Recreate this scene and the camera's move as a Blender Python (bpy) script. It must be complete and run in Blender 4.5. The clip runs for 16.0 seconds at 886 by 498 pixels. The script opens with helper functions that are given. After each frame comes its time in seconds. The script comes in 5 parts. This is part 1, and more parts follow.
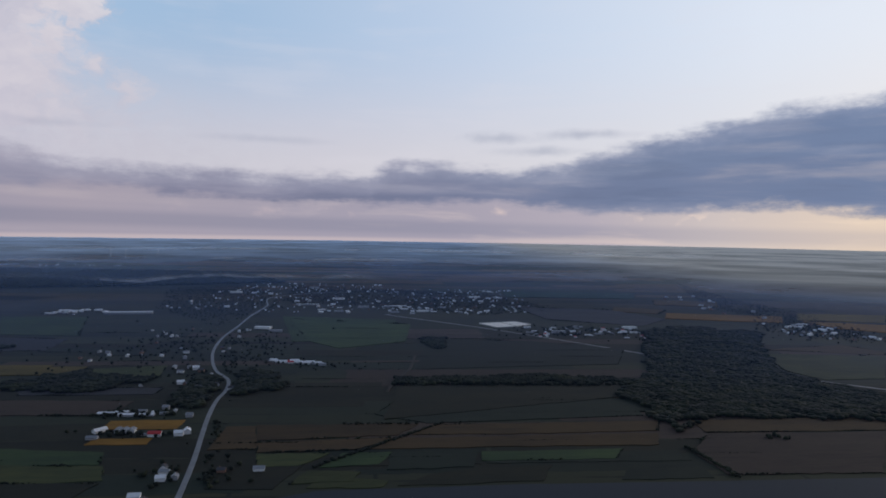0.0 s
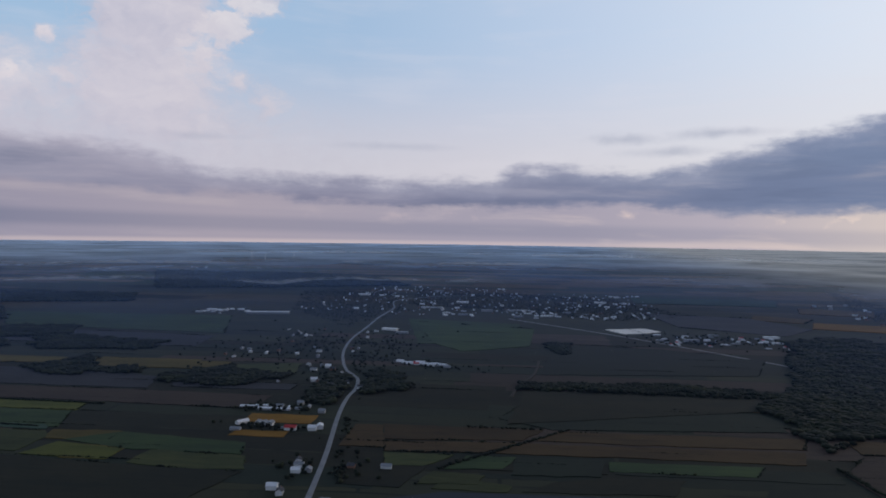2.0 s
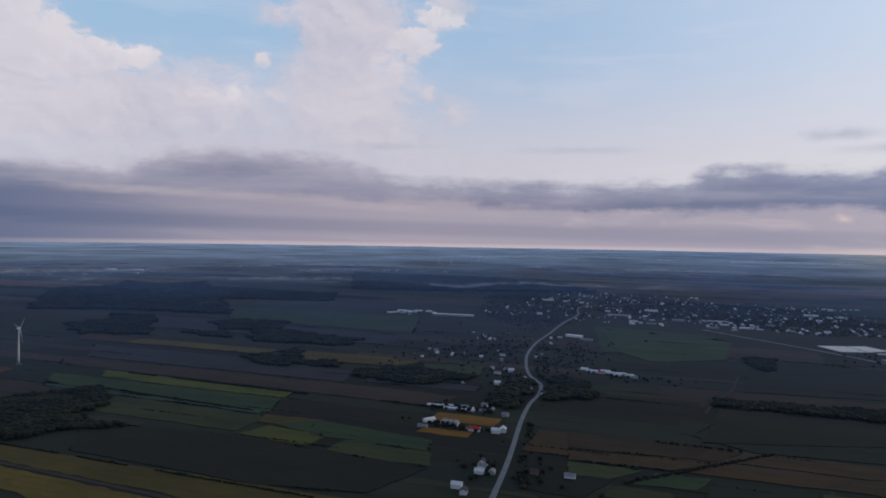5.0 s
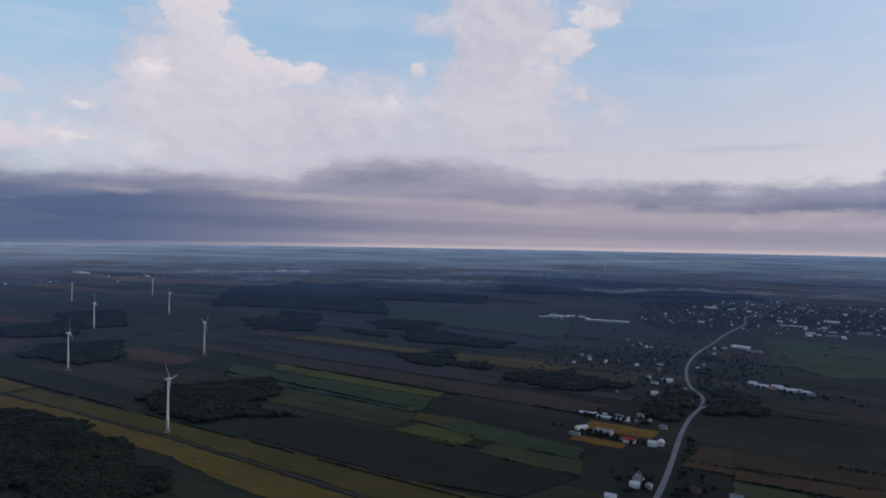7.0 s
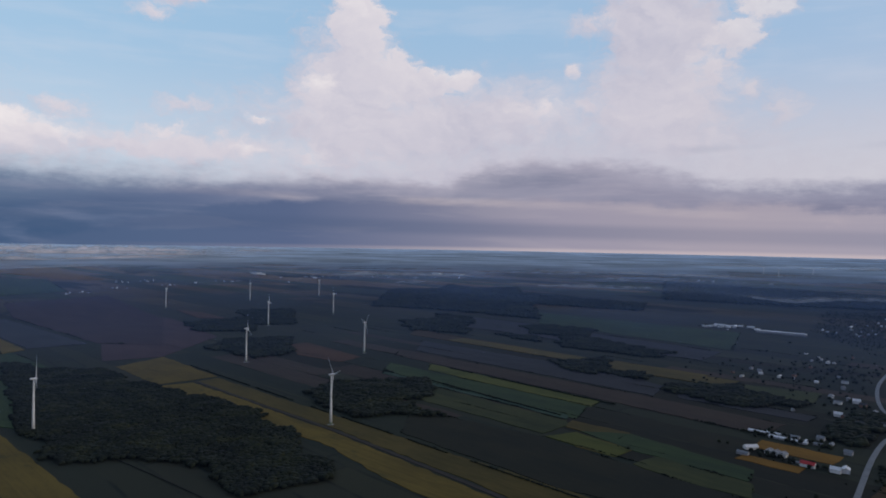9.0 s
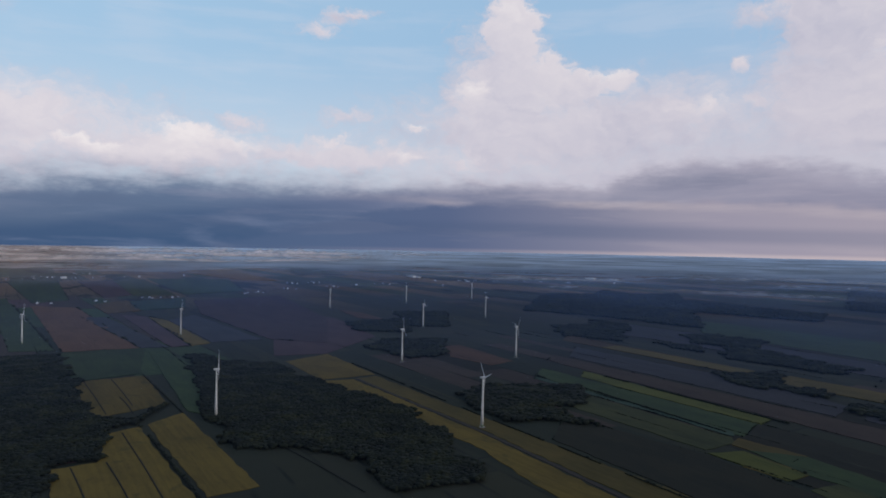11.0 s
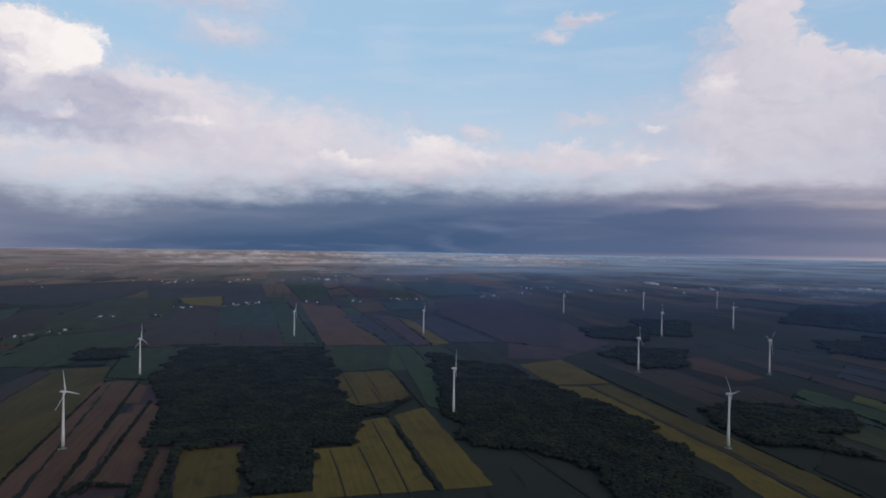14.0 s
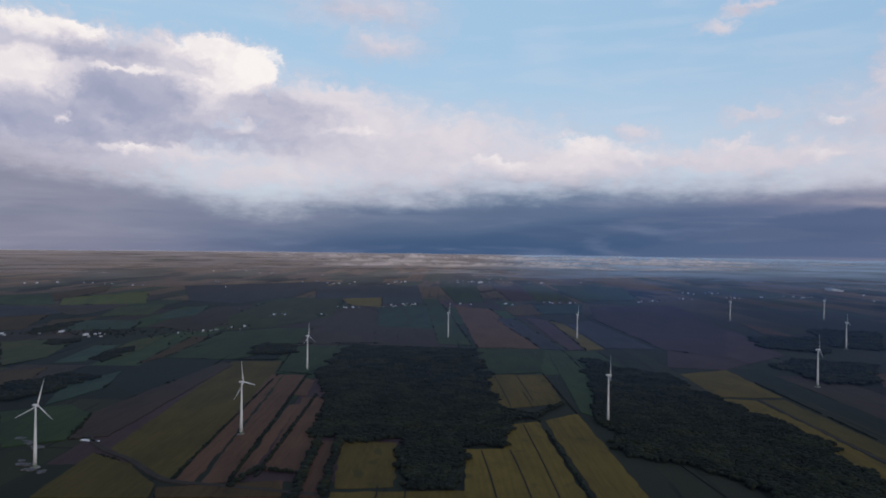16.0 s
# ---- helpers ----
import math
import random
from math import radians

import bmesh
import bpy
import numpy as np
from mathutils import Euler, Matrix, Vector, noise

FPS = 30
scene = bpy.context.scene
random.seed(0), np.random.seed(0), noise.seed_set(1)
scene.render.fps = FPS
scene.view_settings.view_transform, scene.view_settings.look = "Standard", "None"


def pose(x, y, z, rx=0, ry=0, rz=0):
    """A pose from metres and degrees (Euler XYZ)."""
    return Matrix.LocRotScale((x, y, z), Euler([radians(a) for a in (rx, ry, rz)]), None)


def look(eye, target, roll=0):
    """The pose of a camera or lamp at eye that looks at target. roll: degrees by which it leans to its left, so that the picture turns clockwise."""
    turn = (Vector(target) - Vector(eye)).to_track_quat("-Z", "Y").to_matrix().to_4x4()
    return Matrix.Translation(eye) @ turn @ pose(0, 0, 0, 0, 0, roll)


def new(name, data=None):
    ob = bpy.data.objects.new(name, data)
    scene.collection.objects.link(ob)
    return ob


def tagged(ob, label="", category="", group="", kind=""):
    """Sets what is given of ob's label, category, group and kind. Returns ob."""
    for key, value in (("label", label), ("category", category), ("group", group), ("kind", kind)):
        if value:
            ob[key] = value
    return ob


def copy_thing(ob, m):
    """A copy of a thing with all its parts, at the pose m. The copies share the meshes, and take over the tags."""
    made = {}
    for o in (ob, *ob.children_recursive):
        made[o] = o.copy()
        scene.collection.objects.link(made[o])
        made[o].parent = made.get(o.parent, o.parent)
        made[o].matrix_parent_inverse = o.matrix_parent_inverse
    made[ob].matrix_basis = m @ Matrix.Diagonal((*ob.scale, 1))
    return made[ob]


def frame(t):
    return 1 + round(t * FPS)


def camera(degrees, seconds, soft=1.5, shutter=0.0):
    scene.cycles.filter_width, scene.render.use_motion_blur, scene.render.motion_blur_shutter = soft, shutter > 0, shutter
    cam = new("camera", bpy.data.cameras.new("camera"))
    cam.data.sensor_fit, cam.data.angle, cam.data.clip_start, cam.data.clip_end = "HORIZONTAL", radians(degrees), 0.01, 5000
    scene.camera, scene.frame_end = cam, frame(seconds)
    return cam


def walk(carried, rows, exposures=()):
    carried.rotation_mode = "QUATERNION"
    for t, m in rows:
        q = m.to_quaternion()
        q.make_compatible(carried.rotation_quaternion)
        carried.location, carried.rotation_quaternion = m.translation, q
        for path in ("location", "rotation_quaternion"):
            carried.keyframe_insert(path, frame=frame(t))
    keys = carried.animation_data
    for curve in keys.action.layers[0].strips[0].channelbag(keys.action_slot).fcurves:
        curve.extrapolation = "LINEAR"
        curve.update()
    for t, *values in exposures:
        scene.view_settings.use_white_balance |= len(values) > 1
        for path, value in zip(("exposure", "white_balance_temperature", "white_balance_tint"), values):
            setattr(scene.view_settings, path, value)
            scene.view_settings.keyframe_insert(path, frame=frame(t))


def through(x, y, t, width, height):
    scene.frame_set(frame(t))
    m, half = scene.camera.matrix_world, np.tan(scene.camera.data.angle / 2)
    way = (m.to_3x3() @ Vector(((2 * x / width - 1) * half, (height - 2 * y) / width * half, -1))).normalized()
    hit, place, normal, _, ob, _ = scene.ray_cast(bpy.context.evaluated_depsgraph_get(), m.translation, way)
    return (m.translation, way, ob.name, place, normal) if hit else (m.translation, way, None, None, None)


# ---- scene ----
cam = camera(66.28, 16.0, soft=1.8)
PATH = [
    (0.0, pose(0.0, 0.0, 365.5, 88.68, -0.96, 0.01)),
    (0.5, pose(-0.6, 0.9, 365.2, 88.74, -0.90, 2.70)),
    (1.0, pose(-1.2, 1.8, 364.9, 88.79, -0.90, 5.22)),
    (1.5, pose(-1.8, 2.7, 364.7, 88.84, -0.84, 7.80)),
    (2.0, pose(-2.4, 3.6, 364.4, 88.88, -0.84, 10.39)),
    (2.5, pose(-3.0, 4.5, 364.1, 88.92, -0.84, 13.02)),
    (3.0, pose(-3.5, 5.4, 363.8, 88.96, -0.83, 15.32)),
    (3.5, pose(-4.1, 6.3, 363.6, 89.00, -0.87, 17.80)),
    (6.0, pose(-7.1, 10.9, 362.2, 89.16, -0.91, 32.07)),
    (6.5, pose(-7.7, 11.8, 361.9, 89.19, -0.92, 35.51)),
    (7.0, pose(-8.3, 12.7, 361.6, 89.23, -0.94, 38.51)),
    (7.5, pose(-8.9, 13.6, 361.4, 89.27, -0.95, 41.76)),
    (8.0, pose(-9.5, 14.5, 361.1, 89.30, -0.97, 44.91)),
    (8.5, pose(-10.1, 15.4, 360.8, 89.34, -0.98, 48.21)),
    (9.0, pose(-10.6, 16.3, 360.5, 89.38, -1.01, 51.38)),
    (11.5, pose(-13.6, 20.8, 359.1, 89.55, -1.02, 67.52)),
    (12.0, pose(-14.2, 21.7, 358.9, 89.57, -0.99, 70.82)),
    (12.5, pose(-14.8, 22.6, 358.6, 89.60, -0.99, 73.96)),
    (13.0, pose(-15.4, 23.5, 358.3, 89.61, -0.95, 77.17)),
    (13.5, pose(-16.0, 24.4, 358.0, 89.63, -0.91, 80.38)),
    (14.0, pose(-16.6, 25.3, 357.8, 89.67, -0.90, 83.81)),
    (14.5, pose(-17.1, 26.2, 357.5, 89.70, -0.89, 86.91)),
    (15.0, pose(-17.7, 27.1, 357.2, 89.71, -0.89, 90.33)),
    (15.5, pose(-18.3, 28.0, 356.9, 89.74, -0.84, 93.75)),
    (16.0, pose(-18.9, 28.9, 356.7, 89.77, -0.78, 96.70)),
]
walk(cam, PATH)

# ---- sky and sun ----
def lin(r, g, b, a=1.0):
    """A colour given in everyday 0-255 values."""
    f = lambda c: c / 12.92 if c <= 0.04045 else ((c + 0.055) / 1.055) ** 2.4
    return (f(r / 255), f(g / 255), f(b / 255), a)


class Nodes:
    """Short ways to write node trees."""

    def __init__(self, tree):
        self.tree = tree

    def add(self, kind, **props):
        n = self.tree.nodes.new("ShaderNode" + kind)
        for key, value in props.items():
            setattr(n, key, value)
        return n

    def put(self, socket, value):
        if isinstance(value, bpy.types.NodeSocket):
            self.tree.links.new(value, socket)
        elif value is not None:
            socket.default_value = value

    def math(self, op, a, b=None, c=None, clamp=False):
        n = self.add("Math", operation=op, use_clamp=clamp)
        for s, v in zip(n.inputs, (a, b, c)):
            self.put(s, v)
        return n.outputs[0]

    def step(self, x, a, b, lo=0.0, hi=1.0):
        n = self.add("MapRange", interpolation_type="SMOOTHSTEP")
        for s, v in zip(n.inputs, (x, a, b, lo, hi)):
            self.put(s, v)
        return n.outputs[0]

    def ramp(self, x, stops, interp="LINEAR"):
        n = self.add("ValToRGB")
        n.color_ramp.interpolation = interp
        e = n.color_ramp.elements
        while len(e) < len(stops):
            e.new(1.0)
        for el, (pos, col) in zip(e, sorted(stops, key=lambda s: s[0])):
            el.position = pos
            el.color = col if isinstance(col, tuple) else (col, col, col, 1)
        self.put(n.inputs[0], x)
        return n.outputs[0]

    def mix(self, fac, a, b, mode="MIX"):
        n = self.add("Mix", data_type="RGBA", blend_type=mode)
        self.put(n.inputs[0], fac)
        self.put(n.inputs[6], a)
        self.put(n.inputs[7], b)
        return n.outputs[2]

    def vec(self, x, y, z):
        n = self.add("CombineXYZ")
        for s, v in zip(n.inputs, (x, y, z)):
            self.put(s, v)
        return n.outputs[0]

    def noise(self, v, scale, detail=4.0, rough=0.55, distort=0.0):
        n = self.add("TexNoise")
        self.put(n.inputs["Vector"], v)
        for key, val in (("Scale", scale), ("Detail", detail), ("Roughness", rough), ("Distortion", distort)):
            self.put(n.inputs[key], val)
        return n.outputs["Fac"]


SUN_AZ, SUN_EL = -58.0, 13.0     # degrees to the left of +y, and above the horizon
world = bpy.data.worlds.new("sky")
world.use_nodes = True
scene.world = world
W = Nodes(world.node_tree)
bg = world.node_tree.nodes["Background"]
way = W.add("TexCoord").outputs["Generated"]
sep = W.add("SeparateXYZ")
W.put(sep.inputs[0], way)
AZ = W.math("MULTIPLY", W.math("ARCTAN2", W.math("MULTIPLY", sep.outputs[0], -1.0), sep.outputs[1]), 57.2958)
EL = W.math("MULTIPLY", W.math("ARCSINE", sep.outputs[2]), 57.2958)


def by_az(stops, az=None):
    """A profile over the azimuth: stops of (degrees, value or colour)."""
    unit = W.math("DIVIDE", W.math("ADD", AZ if az is None else az, 60.0), 220.0)
    return W.ramp(unit, [((a + 60.0) / 220.0, v) for a, v in stops])


def heights(stops, az=None):
    """A profile of elevations in degrees, from -5 to 25."""
    return W.math("MULTIPLY_ADD", by_az([(a, (e + 5.0) / 30.0) for a, e in stops], az), 30.0, -5.0)


# noise over the dome, flattened like cloud
P1 = W.vec(W.math("MULTIPLY", AZ, 0.10), W.math("MULTIPLY", EL, 0.125), 3.0)
P2 = W.vec(W.math("MULTIPLY", AZ, 0.05), W.math("MULTIPLY", EL, 0.38), 11.0)
n_big = W.noise(P1, 1.5, 5.0, 0.52, 0.15)
n_fine = W.noise(P1, 6.0, 5.0, 0.55)
n_streak = W.noise(P2, 1.6, 6.0, 0.55, 0.3)
n_band = W.noise(W.vec(W.math("MULTIPLY", AZ, 0.055), W.math("MULTIPLY", EL, 0.42), 5.0), 1.5, 5.0, 0.55, 0.35)
wob = W.math("SUBTRACT", n_big, 0.5)
wobf = W.math("SUBTRACT", n_fine, 0.5)


def billow(v, scale, detail):
    n = W.add("TexVoronoi", feature="SMOOTH_F1")
    W.put(n.inputs["Vector"], v)
    for key, val in (("Scale", scale), ("Detail", detail), ("Roughness", 0.45), ("Smoothness", 0.8)):
        W.put(n.inputs[key], val)
    return n.outputs["Distance"]


curl = W.add("VectorMath", operation="ADD")
W.put(curl.inputs[0], P1)
W.put(curl.inputs[1], W.vec(W.math("MULTIPLY", wob, 0.5), W.math("MULTIPLY", wobf, 0.3), 0.0))
puffs = W.math("SUBTRACT", 0.42, billow(curl.outputs[0], 3.6, 2.5))
curl2 = W.add("VectorMath", operation="ADD")
W.put(curl2.inputs[0], curl.outputs[0])
curl2.inputs[1].default_value = (-0.05, 0.07, 0.0)
puffs_lit = W.math("SUBTRACT", 0.42, billow(curl2.outputs[0], 3.6, 2.5))
round_light = W.math("SUBTRACT", puffs, puffs_lit)


def blot(az, el, raz, rel, edge=1.0, rag=1.0):
    """A small cloud round a point of the sky, with ragged edges."""
    dx = W.math("DIVIDE", W.math("SUBTRACT", AZ, az), raz)
    dy = W.math("DIVIDE", W.math("SUBTRACT", EL, el), rel)
    d = W.math("SQRT", W.math("ADD", W.math("MULTIPLY", dx, dx), W.math("MULTIPLY", dy, dy)))
    d = W.math("SUBTRACT", d, W.math("ADD", W.math("MULTIPLY", wobf, 1.6 * rag), W.math("MULTIPLY", puffs, 0.9 * rag)))
    return W.step(d, 1.0 + 0.35 * edge, 1.0 - 0.5 * edge)


def line_of(stops, half):
    """A soft streak of cloud along a line of elevations."""
    off = W.math("ABSOLUTE", W.math("ADD", W.math("SUBTRACT", EL, heights(stops)), W.math("MULTIPLY", wob, 0.8)))
    return W.step(off, half, half * 0.15)


# clear sky
air = W.add("TexSky", sky_type="NISHITA", sun_disc=False, sun_elevation=radians(SUN_EL), sun_rotation=radians(-SUN_AZ))
high = by_az([(-55, lin(238, 240, 246)), (-25, lin(226, 234, 248)), (0, lin(194, 211, 236)), (18, lin(168, 195, 226)), (60, lin(160, 195, 227)), (90, lin(166, 201, 231)), (110, lin(168, 202, 231)), (155, lin(178, 203, 226))])
low = by_az([(-55, lin(236, 226, 222)), (-20, lin(224, 222, 230)), (10, lin(212, 208, 220)), (40, lin(203, 202, 216)), (80, lin(196, 212, 231)), (150, lin(202, 210, 226))])
clear = W.mix(W.step(EL, 5.0, 17.0), low, high)
clear = W.mix(0.12, clear, W.mix(1.0, air.outputs[0], (0.11, 0.11, 0.11, 1), "MULTIPLY"))
veil = W.step(W.math("ADD", n_streak, W.math("MULTIPLY", n_big, 0.5)), 0.72, 1.0)
clear = W.mix(W.math("MULTIPLY", veil, 0.16), clear, lin(222, 219, 228))

# heaped white cloud: lumps one before the other, as (azimuth, elevation, half width, half height, lightness, softness)
LUMPS = [
    (46.0, 5.2, 24.0, 4.6, 0.5, 1.3), (52.8, 9.4, 15.72, 3.93, 0.58, 0.7), (59.3, 11.3, 5.35, 6.69, 0.6, 0.35), (58.8, 17.2, 2.6, 3.58, 0.7, 0.18), (55.5, 13.6, 2.83, 2.28, 0.68, 0.25), (52.7, 13.0, 2.78, 1.67, 0.7, 0.25),
    (50.0, 13.6, 1.78, 0.94, 0.84, 0.2), (62.0, 12.6, 1.4, 1.14, 0.84, 0.3), (63.2, 9.7, 2.69, 2.17, 0.56, 0.8), (46.4, 10.4, 5.67, 3.31, 0.57, 0.8), (41.1, 14.1, 0.67, 0.81, 0.8, 0.5), (43.2, 10.7, 1.9, 0.86, 0.78, 0.6),
    (39.4, 10.9, 1.53, 0.76, 0.8, 0.5), (34.1, 11.1, 5.95, 5.47, 0.6, 0.45), (34.0, 16.9, 5.23, 4.52, 0.6, 0.3), (33.2, 21.5, 5.94, 4.04, 0.62, 0.3), (30.2, 13.5, 1.98, 2.17, 0.76, 0.3), (28.6, 16.0, 2.35, 1.6, 0.78, 0.25),
    (26.4, 18.0, 2.1, 1.21, 0.86, 0.3), (25.0, 19.1, 1.39, 1.02, 0.8, 0.4), (33.1, 8.1, 8.55, 2.38, 0.58, 1.0), (26.9, 12.0, 1.03, 0.65, 0.74, 0.6), (25.2, 10.7, 1.11, 1.21, 0.66, 0.8), (39.6, 17.2, 1.72, 0.76, 0.56, 1.0),
    (66.6, 9.1, 0.84, 0.38, 0.84, 0.4), (67.1, 6.7, 1.26, 0.59, 0.84, 0.4), (62.3, 6.5, 1.57, 0.61, 0.78, 0.6), (101.9, 7.8, 18.13, 3.79, 0.58, 0.7), (107.2, 10.0, 8.38, 3.59, 0.6, 0.5), (87.4, 6.9, 12.07, 1.95, 0.6, 0.6),
    (73.3, 6.9, 11.45, 1.15, 0.62, 0.6), (106.2, 12.0, 2.5, 1.21, 0.68, 0.6), (84.7, 8.2, 2.81, 1.13, 0.84, 0.35), (88.3, 6.7, 4.16, 0.92, 0.74, 0.5), (92.6, 6.8, 1.36, 0.63, 0.84, 0.4), (96.0, 6.7, 1.42, 0.53, 0.82, 0.4),
    (82.1, 7.4, 2.08, 0.85, 0.78, 0.5), (73.8, 8.0, 1.72, 0.67, 0.78, 0.6), (67.4, 6.8, 1.04, 0.43, 0.9, 0.4), (105.2, 9.4, 1.96, 0.33, 0.9, 0.6), (81.0, 9.4, 1.14, 0.76, 0.6, 0.9), (72.4, 10.0, 1.91, 0.57, 0.58, 1.0),
    (67.0, 9.3, 0.71, 0.33, 0.8, 0.5), (75.0, 17.1, 1.34, 0.67, 0.6, 0.9), (73.3, 18.1, 1.34, 0.52, 0.58, 0.9), (71.1, 18.2, 0.67, 0.33, 0.6, 0.9), (101.4, 16.3, 3.18, 1.02, 0.5, 1.4), (103.7, 9.3, 8.05, 3.13, 0.6, 0.7),
    (98.0, 8.6, 10.5, 2.29, 0.62, 0.7), (107.4, 11.5, 4.22, 1.69, 0.62, 0.6), (84.8, 8.2, 2.89, 1.03, 0.8, 0.4), (92.2, 7.1, 2.0, 0.57, 0.84, 0.4), (125.7, 10.2, 12.93, 6.05, 0.46, 0.25), (117.6, 12.3, 8.25, 3.92, 0.58, 0.25),
    (126.9, 15.0, 4.62, 1.16, 0.9, 0.3), (127.9, 11.8, 4.57, 1.63, 0.84, 0.5), (115.0, 14.1, 4.53, 2.17, 0.9, 0.2), (112.3, 13.5, 2.21, 1.93, 0.97, 0.25), (116.3, 12.1, 2.34, 1.35, 0.88, 0.4), (123.2, 14.1, 5.34, 0.85, 0.34, 0.8),
    (121.2, 11.0, 4.69, 2.39, 0.24, 0.6), (126.5, 8.7, 7.04, 1.66, 0.22, 0.7), (110.8, 10.4, 4.07, 1.76, 0.34, 0.6), (113.7, 8.6, 7.53, 1.1, 0.34, 0.8), (117.6, 13.8, 1.07, 0.89, 0.42, 0.8), (121.2, 12.8, 2.69, 0.35, 0.84, 0.7),
    (121.5, 7.4, 2.25, 0.39, 0.88, 0.6), (117.3, 7.0, 4.24, 0.58, 0.72, 0.8), (111.0, 5.5, 6.94, 1.2, 0.7, 1.0), (113.2, 9.1, 1.01, 0.55, 0.68, 0.7), (104.6, 9.3, 1.99, 0.33, 0.92, 0.6), (126.1, 9.1, 0.71, 0.29, 0.78, 0.6),
    (103.8, 19.0, 5.45, 1.61, 0.52, 1.5), (102.3, 16.5, 1.99, 0.66, 0.5, 1.4), (75.4, 17.2, 1.33, 0.62, 0.6, 1.0), (72.3, 18.3, 2.17, 0.35, 0.58, 1.2),
]

drift = W.add("TexNoise")
W.put(drift.inputs["Vector"], W.vec(W.math("MULTIPLY", AZ, 0.16), W.math("MULTIPLY", EL, 0.22), 21.0))
for key, val in (("Scale", 1.0), ("Detail", 8.0), ("Roughness", 0.58)):
    drift.inputs[key].default_value = val
bent = W.add("SeparateColor")
W.put(bent.inputs[0], drift.outputs["Color"])
small = W.add("TexNoise")
W.put(small.inputs["Vector"], W.vec(W.math("MULTIPLY", AZ, 0.75), W.math("MULTIPLY", EL, 0.95), 27.0))
for key, val in (("Scale", 1.0), ("Detail", 5.0), ("Roughness", 0.6)):
    small.inputs[key].default_value = val
curled = W.add("SeparateColor")
W.put(curled.inputs[0], small.outputs["Color"])
AZ_W = W.math("ADD", AZ, W.math("MULTIPLY_ADD", bent.outputs[0], 5.0, W.math("MULTIPLY_ADD", curled.outputs[0], 2.2, -3.6)))
EL_W = W.math("ADD", EL, W.math("MULTIPLY_ADD", bent.outputs[1], 3.4, W.math("MULTIPLY_ADD", curled.outputs[1], 1.6, -2.5)))
frayed = W.math("MULTIPLY_ADD", W.noise(W.vec(W.math("MULTIPLY", AZ_W, 0.7), W.math("MULTIPLY", EL_W, 1.0), 2.0), 1.0, 8.0, 0.66), 2.0, -1.0)
heap, tone = 0.0, 0.5
for az, el, raz, rel, light, soft in LUMPS:
    if raz < 2.0:
        light, soft = 0.3 + 0.56 * light, soft + 0.35
    # the third value only keeps the lumps in their order
    off = W.add("VectorMath", operation="MULTIPLY_ADD")
    W.put(off.inputs[0], W.vec(AZ_W, EL_W, tone))
    off.inputs[1].default_value = (1.0 / raz, 1.0 / rel, 1e-4)
    off.inputs[2].default_value = (-az / raz, -el / rel, 0.0)
    reach = W.add("VectorMath", operation="LENGTH")
    W.put(reach.inputs[0], off.outputs[0])
    m = W.step(W.math("MULTIPLY_ADD", frayed, 0.35 + (0.9 if raz < 3.0 else 0.4) * soft, reach.outputs["Value"]), 1.05 + 0.6 * soft, 0.9 - 0.85 * soft)
    # the sun stands to the right and above
    side = W.add("VectorMath", operation="DOT_PRODUCT")
    W.put(side.inputs[0], off.outputs[0])
    side.inputs[1].default_value = (-0.05, 0.09, 0.0)
    blend = W.add("Mix", data_type="FLOAT")
    W.put(blend.inputs[0], m)
    W.put(blend.inputs[2], tone)
    W.put(blend.inputs[3], W.math("ADD", side.outputs["Value"], light))
    tone = blend.outputs[0]
    heap = W.math("MAXIMUM", heap, m)
mass = W.math("SUBTRACT", W.noise(W.vec(W.math("MULTIPLY", AZ_W, 0.16), W.math("MULTIPLY", EL_W, 0.24), 8.0), 1.0, 7.0, 0.55, 0.3), W.noise(W.vec(W.math("MULTIPLY_ADD", AZ_W, 0.16, -0.10), W.math("MULTIPLY_ADD", EL_W, 0.24, 0.12), 8.0), 1.0, 7.0, 0.55, 0.3))
tone = W.math("ADD", tone, W.math("MULTIPLY", mass, 0.55))
tone = W.math("ADD", tone, W.math("MULTIPLY", round_light, 0.07), clamp=True)
heap_col = W.ramp(tone, [(0.0, lin(140, 147, 176)), (0.24, lin(166, 169, 192)), (0.42, lin(192, 190, 206)), (0.60, lin(212, 207, 217)), (0.78, lin(226, 219, 224)), (0.97, lin(248, 241, 239))])
heap_col = W.mix(1.0, heap_col, by_az([(10, (0.82, 0.82, 0.84, 1)), (34, (0.93, 0.93, 0.95, 1)), (60, (0.97, 0.97, 0.98, 1)), (100, (1.02, 1.02, 1.02, 1))]), "MULTIPLY")
heap_col = W.mix(W.math("MULTIPLY", W.step(EL, 9.0, 4.5), 0.5), heap_col, by_az([(0, lin(190, 186, 198)), (34, lin(196, 192, 205)), (52, lin(200, 194, 207)), (75, lin(214, 207, 216)), (100, lin(212, 206, 215)), (118, lin(206, 201, 212)), (140, lin(186, 184, 200))]))
fade_right = by_az([(-55, 0.0), (8, 0.0), (22, 0.65), (30, 0.92), (150, 1.0)])
sky_now = W.mix(W.math("MULTIPLY", heap, fade_right), clear, heap_col)

# thin grey scraps before the deck
for az, el, raz, rel, much in ((-4.5, 8.0, 3.0, 0.5, 0.5), (-12.0, 8.3, 4.0, 0.45, 0.6), (14.5, 7.4, 5.0, 0.35, 0.3), (-8.0, 6.9, 4.0, 0.4, 0.45), (30.0, 7.6, 3.0, 0.3, 0.25)):
    sky_now = W.mix(W.math("MULTIPLY", blot(az, el, raz, rel, 2.0, 0.7), much), sky_now, lin(150, 158, 180))

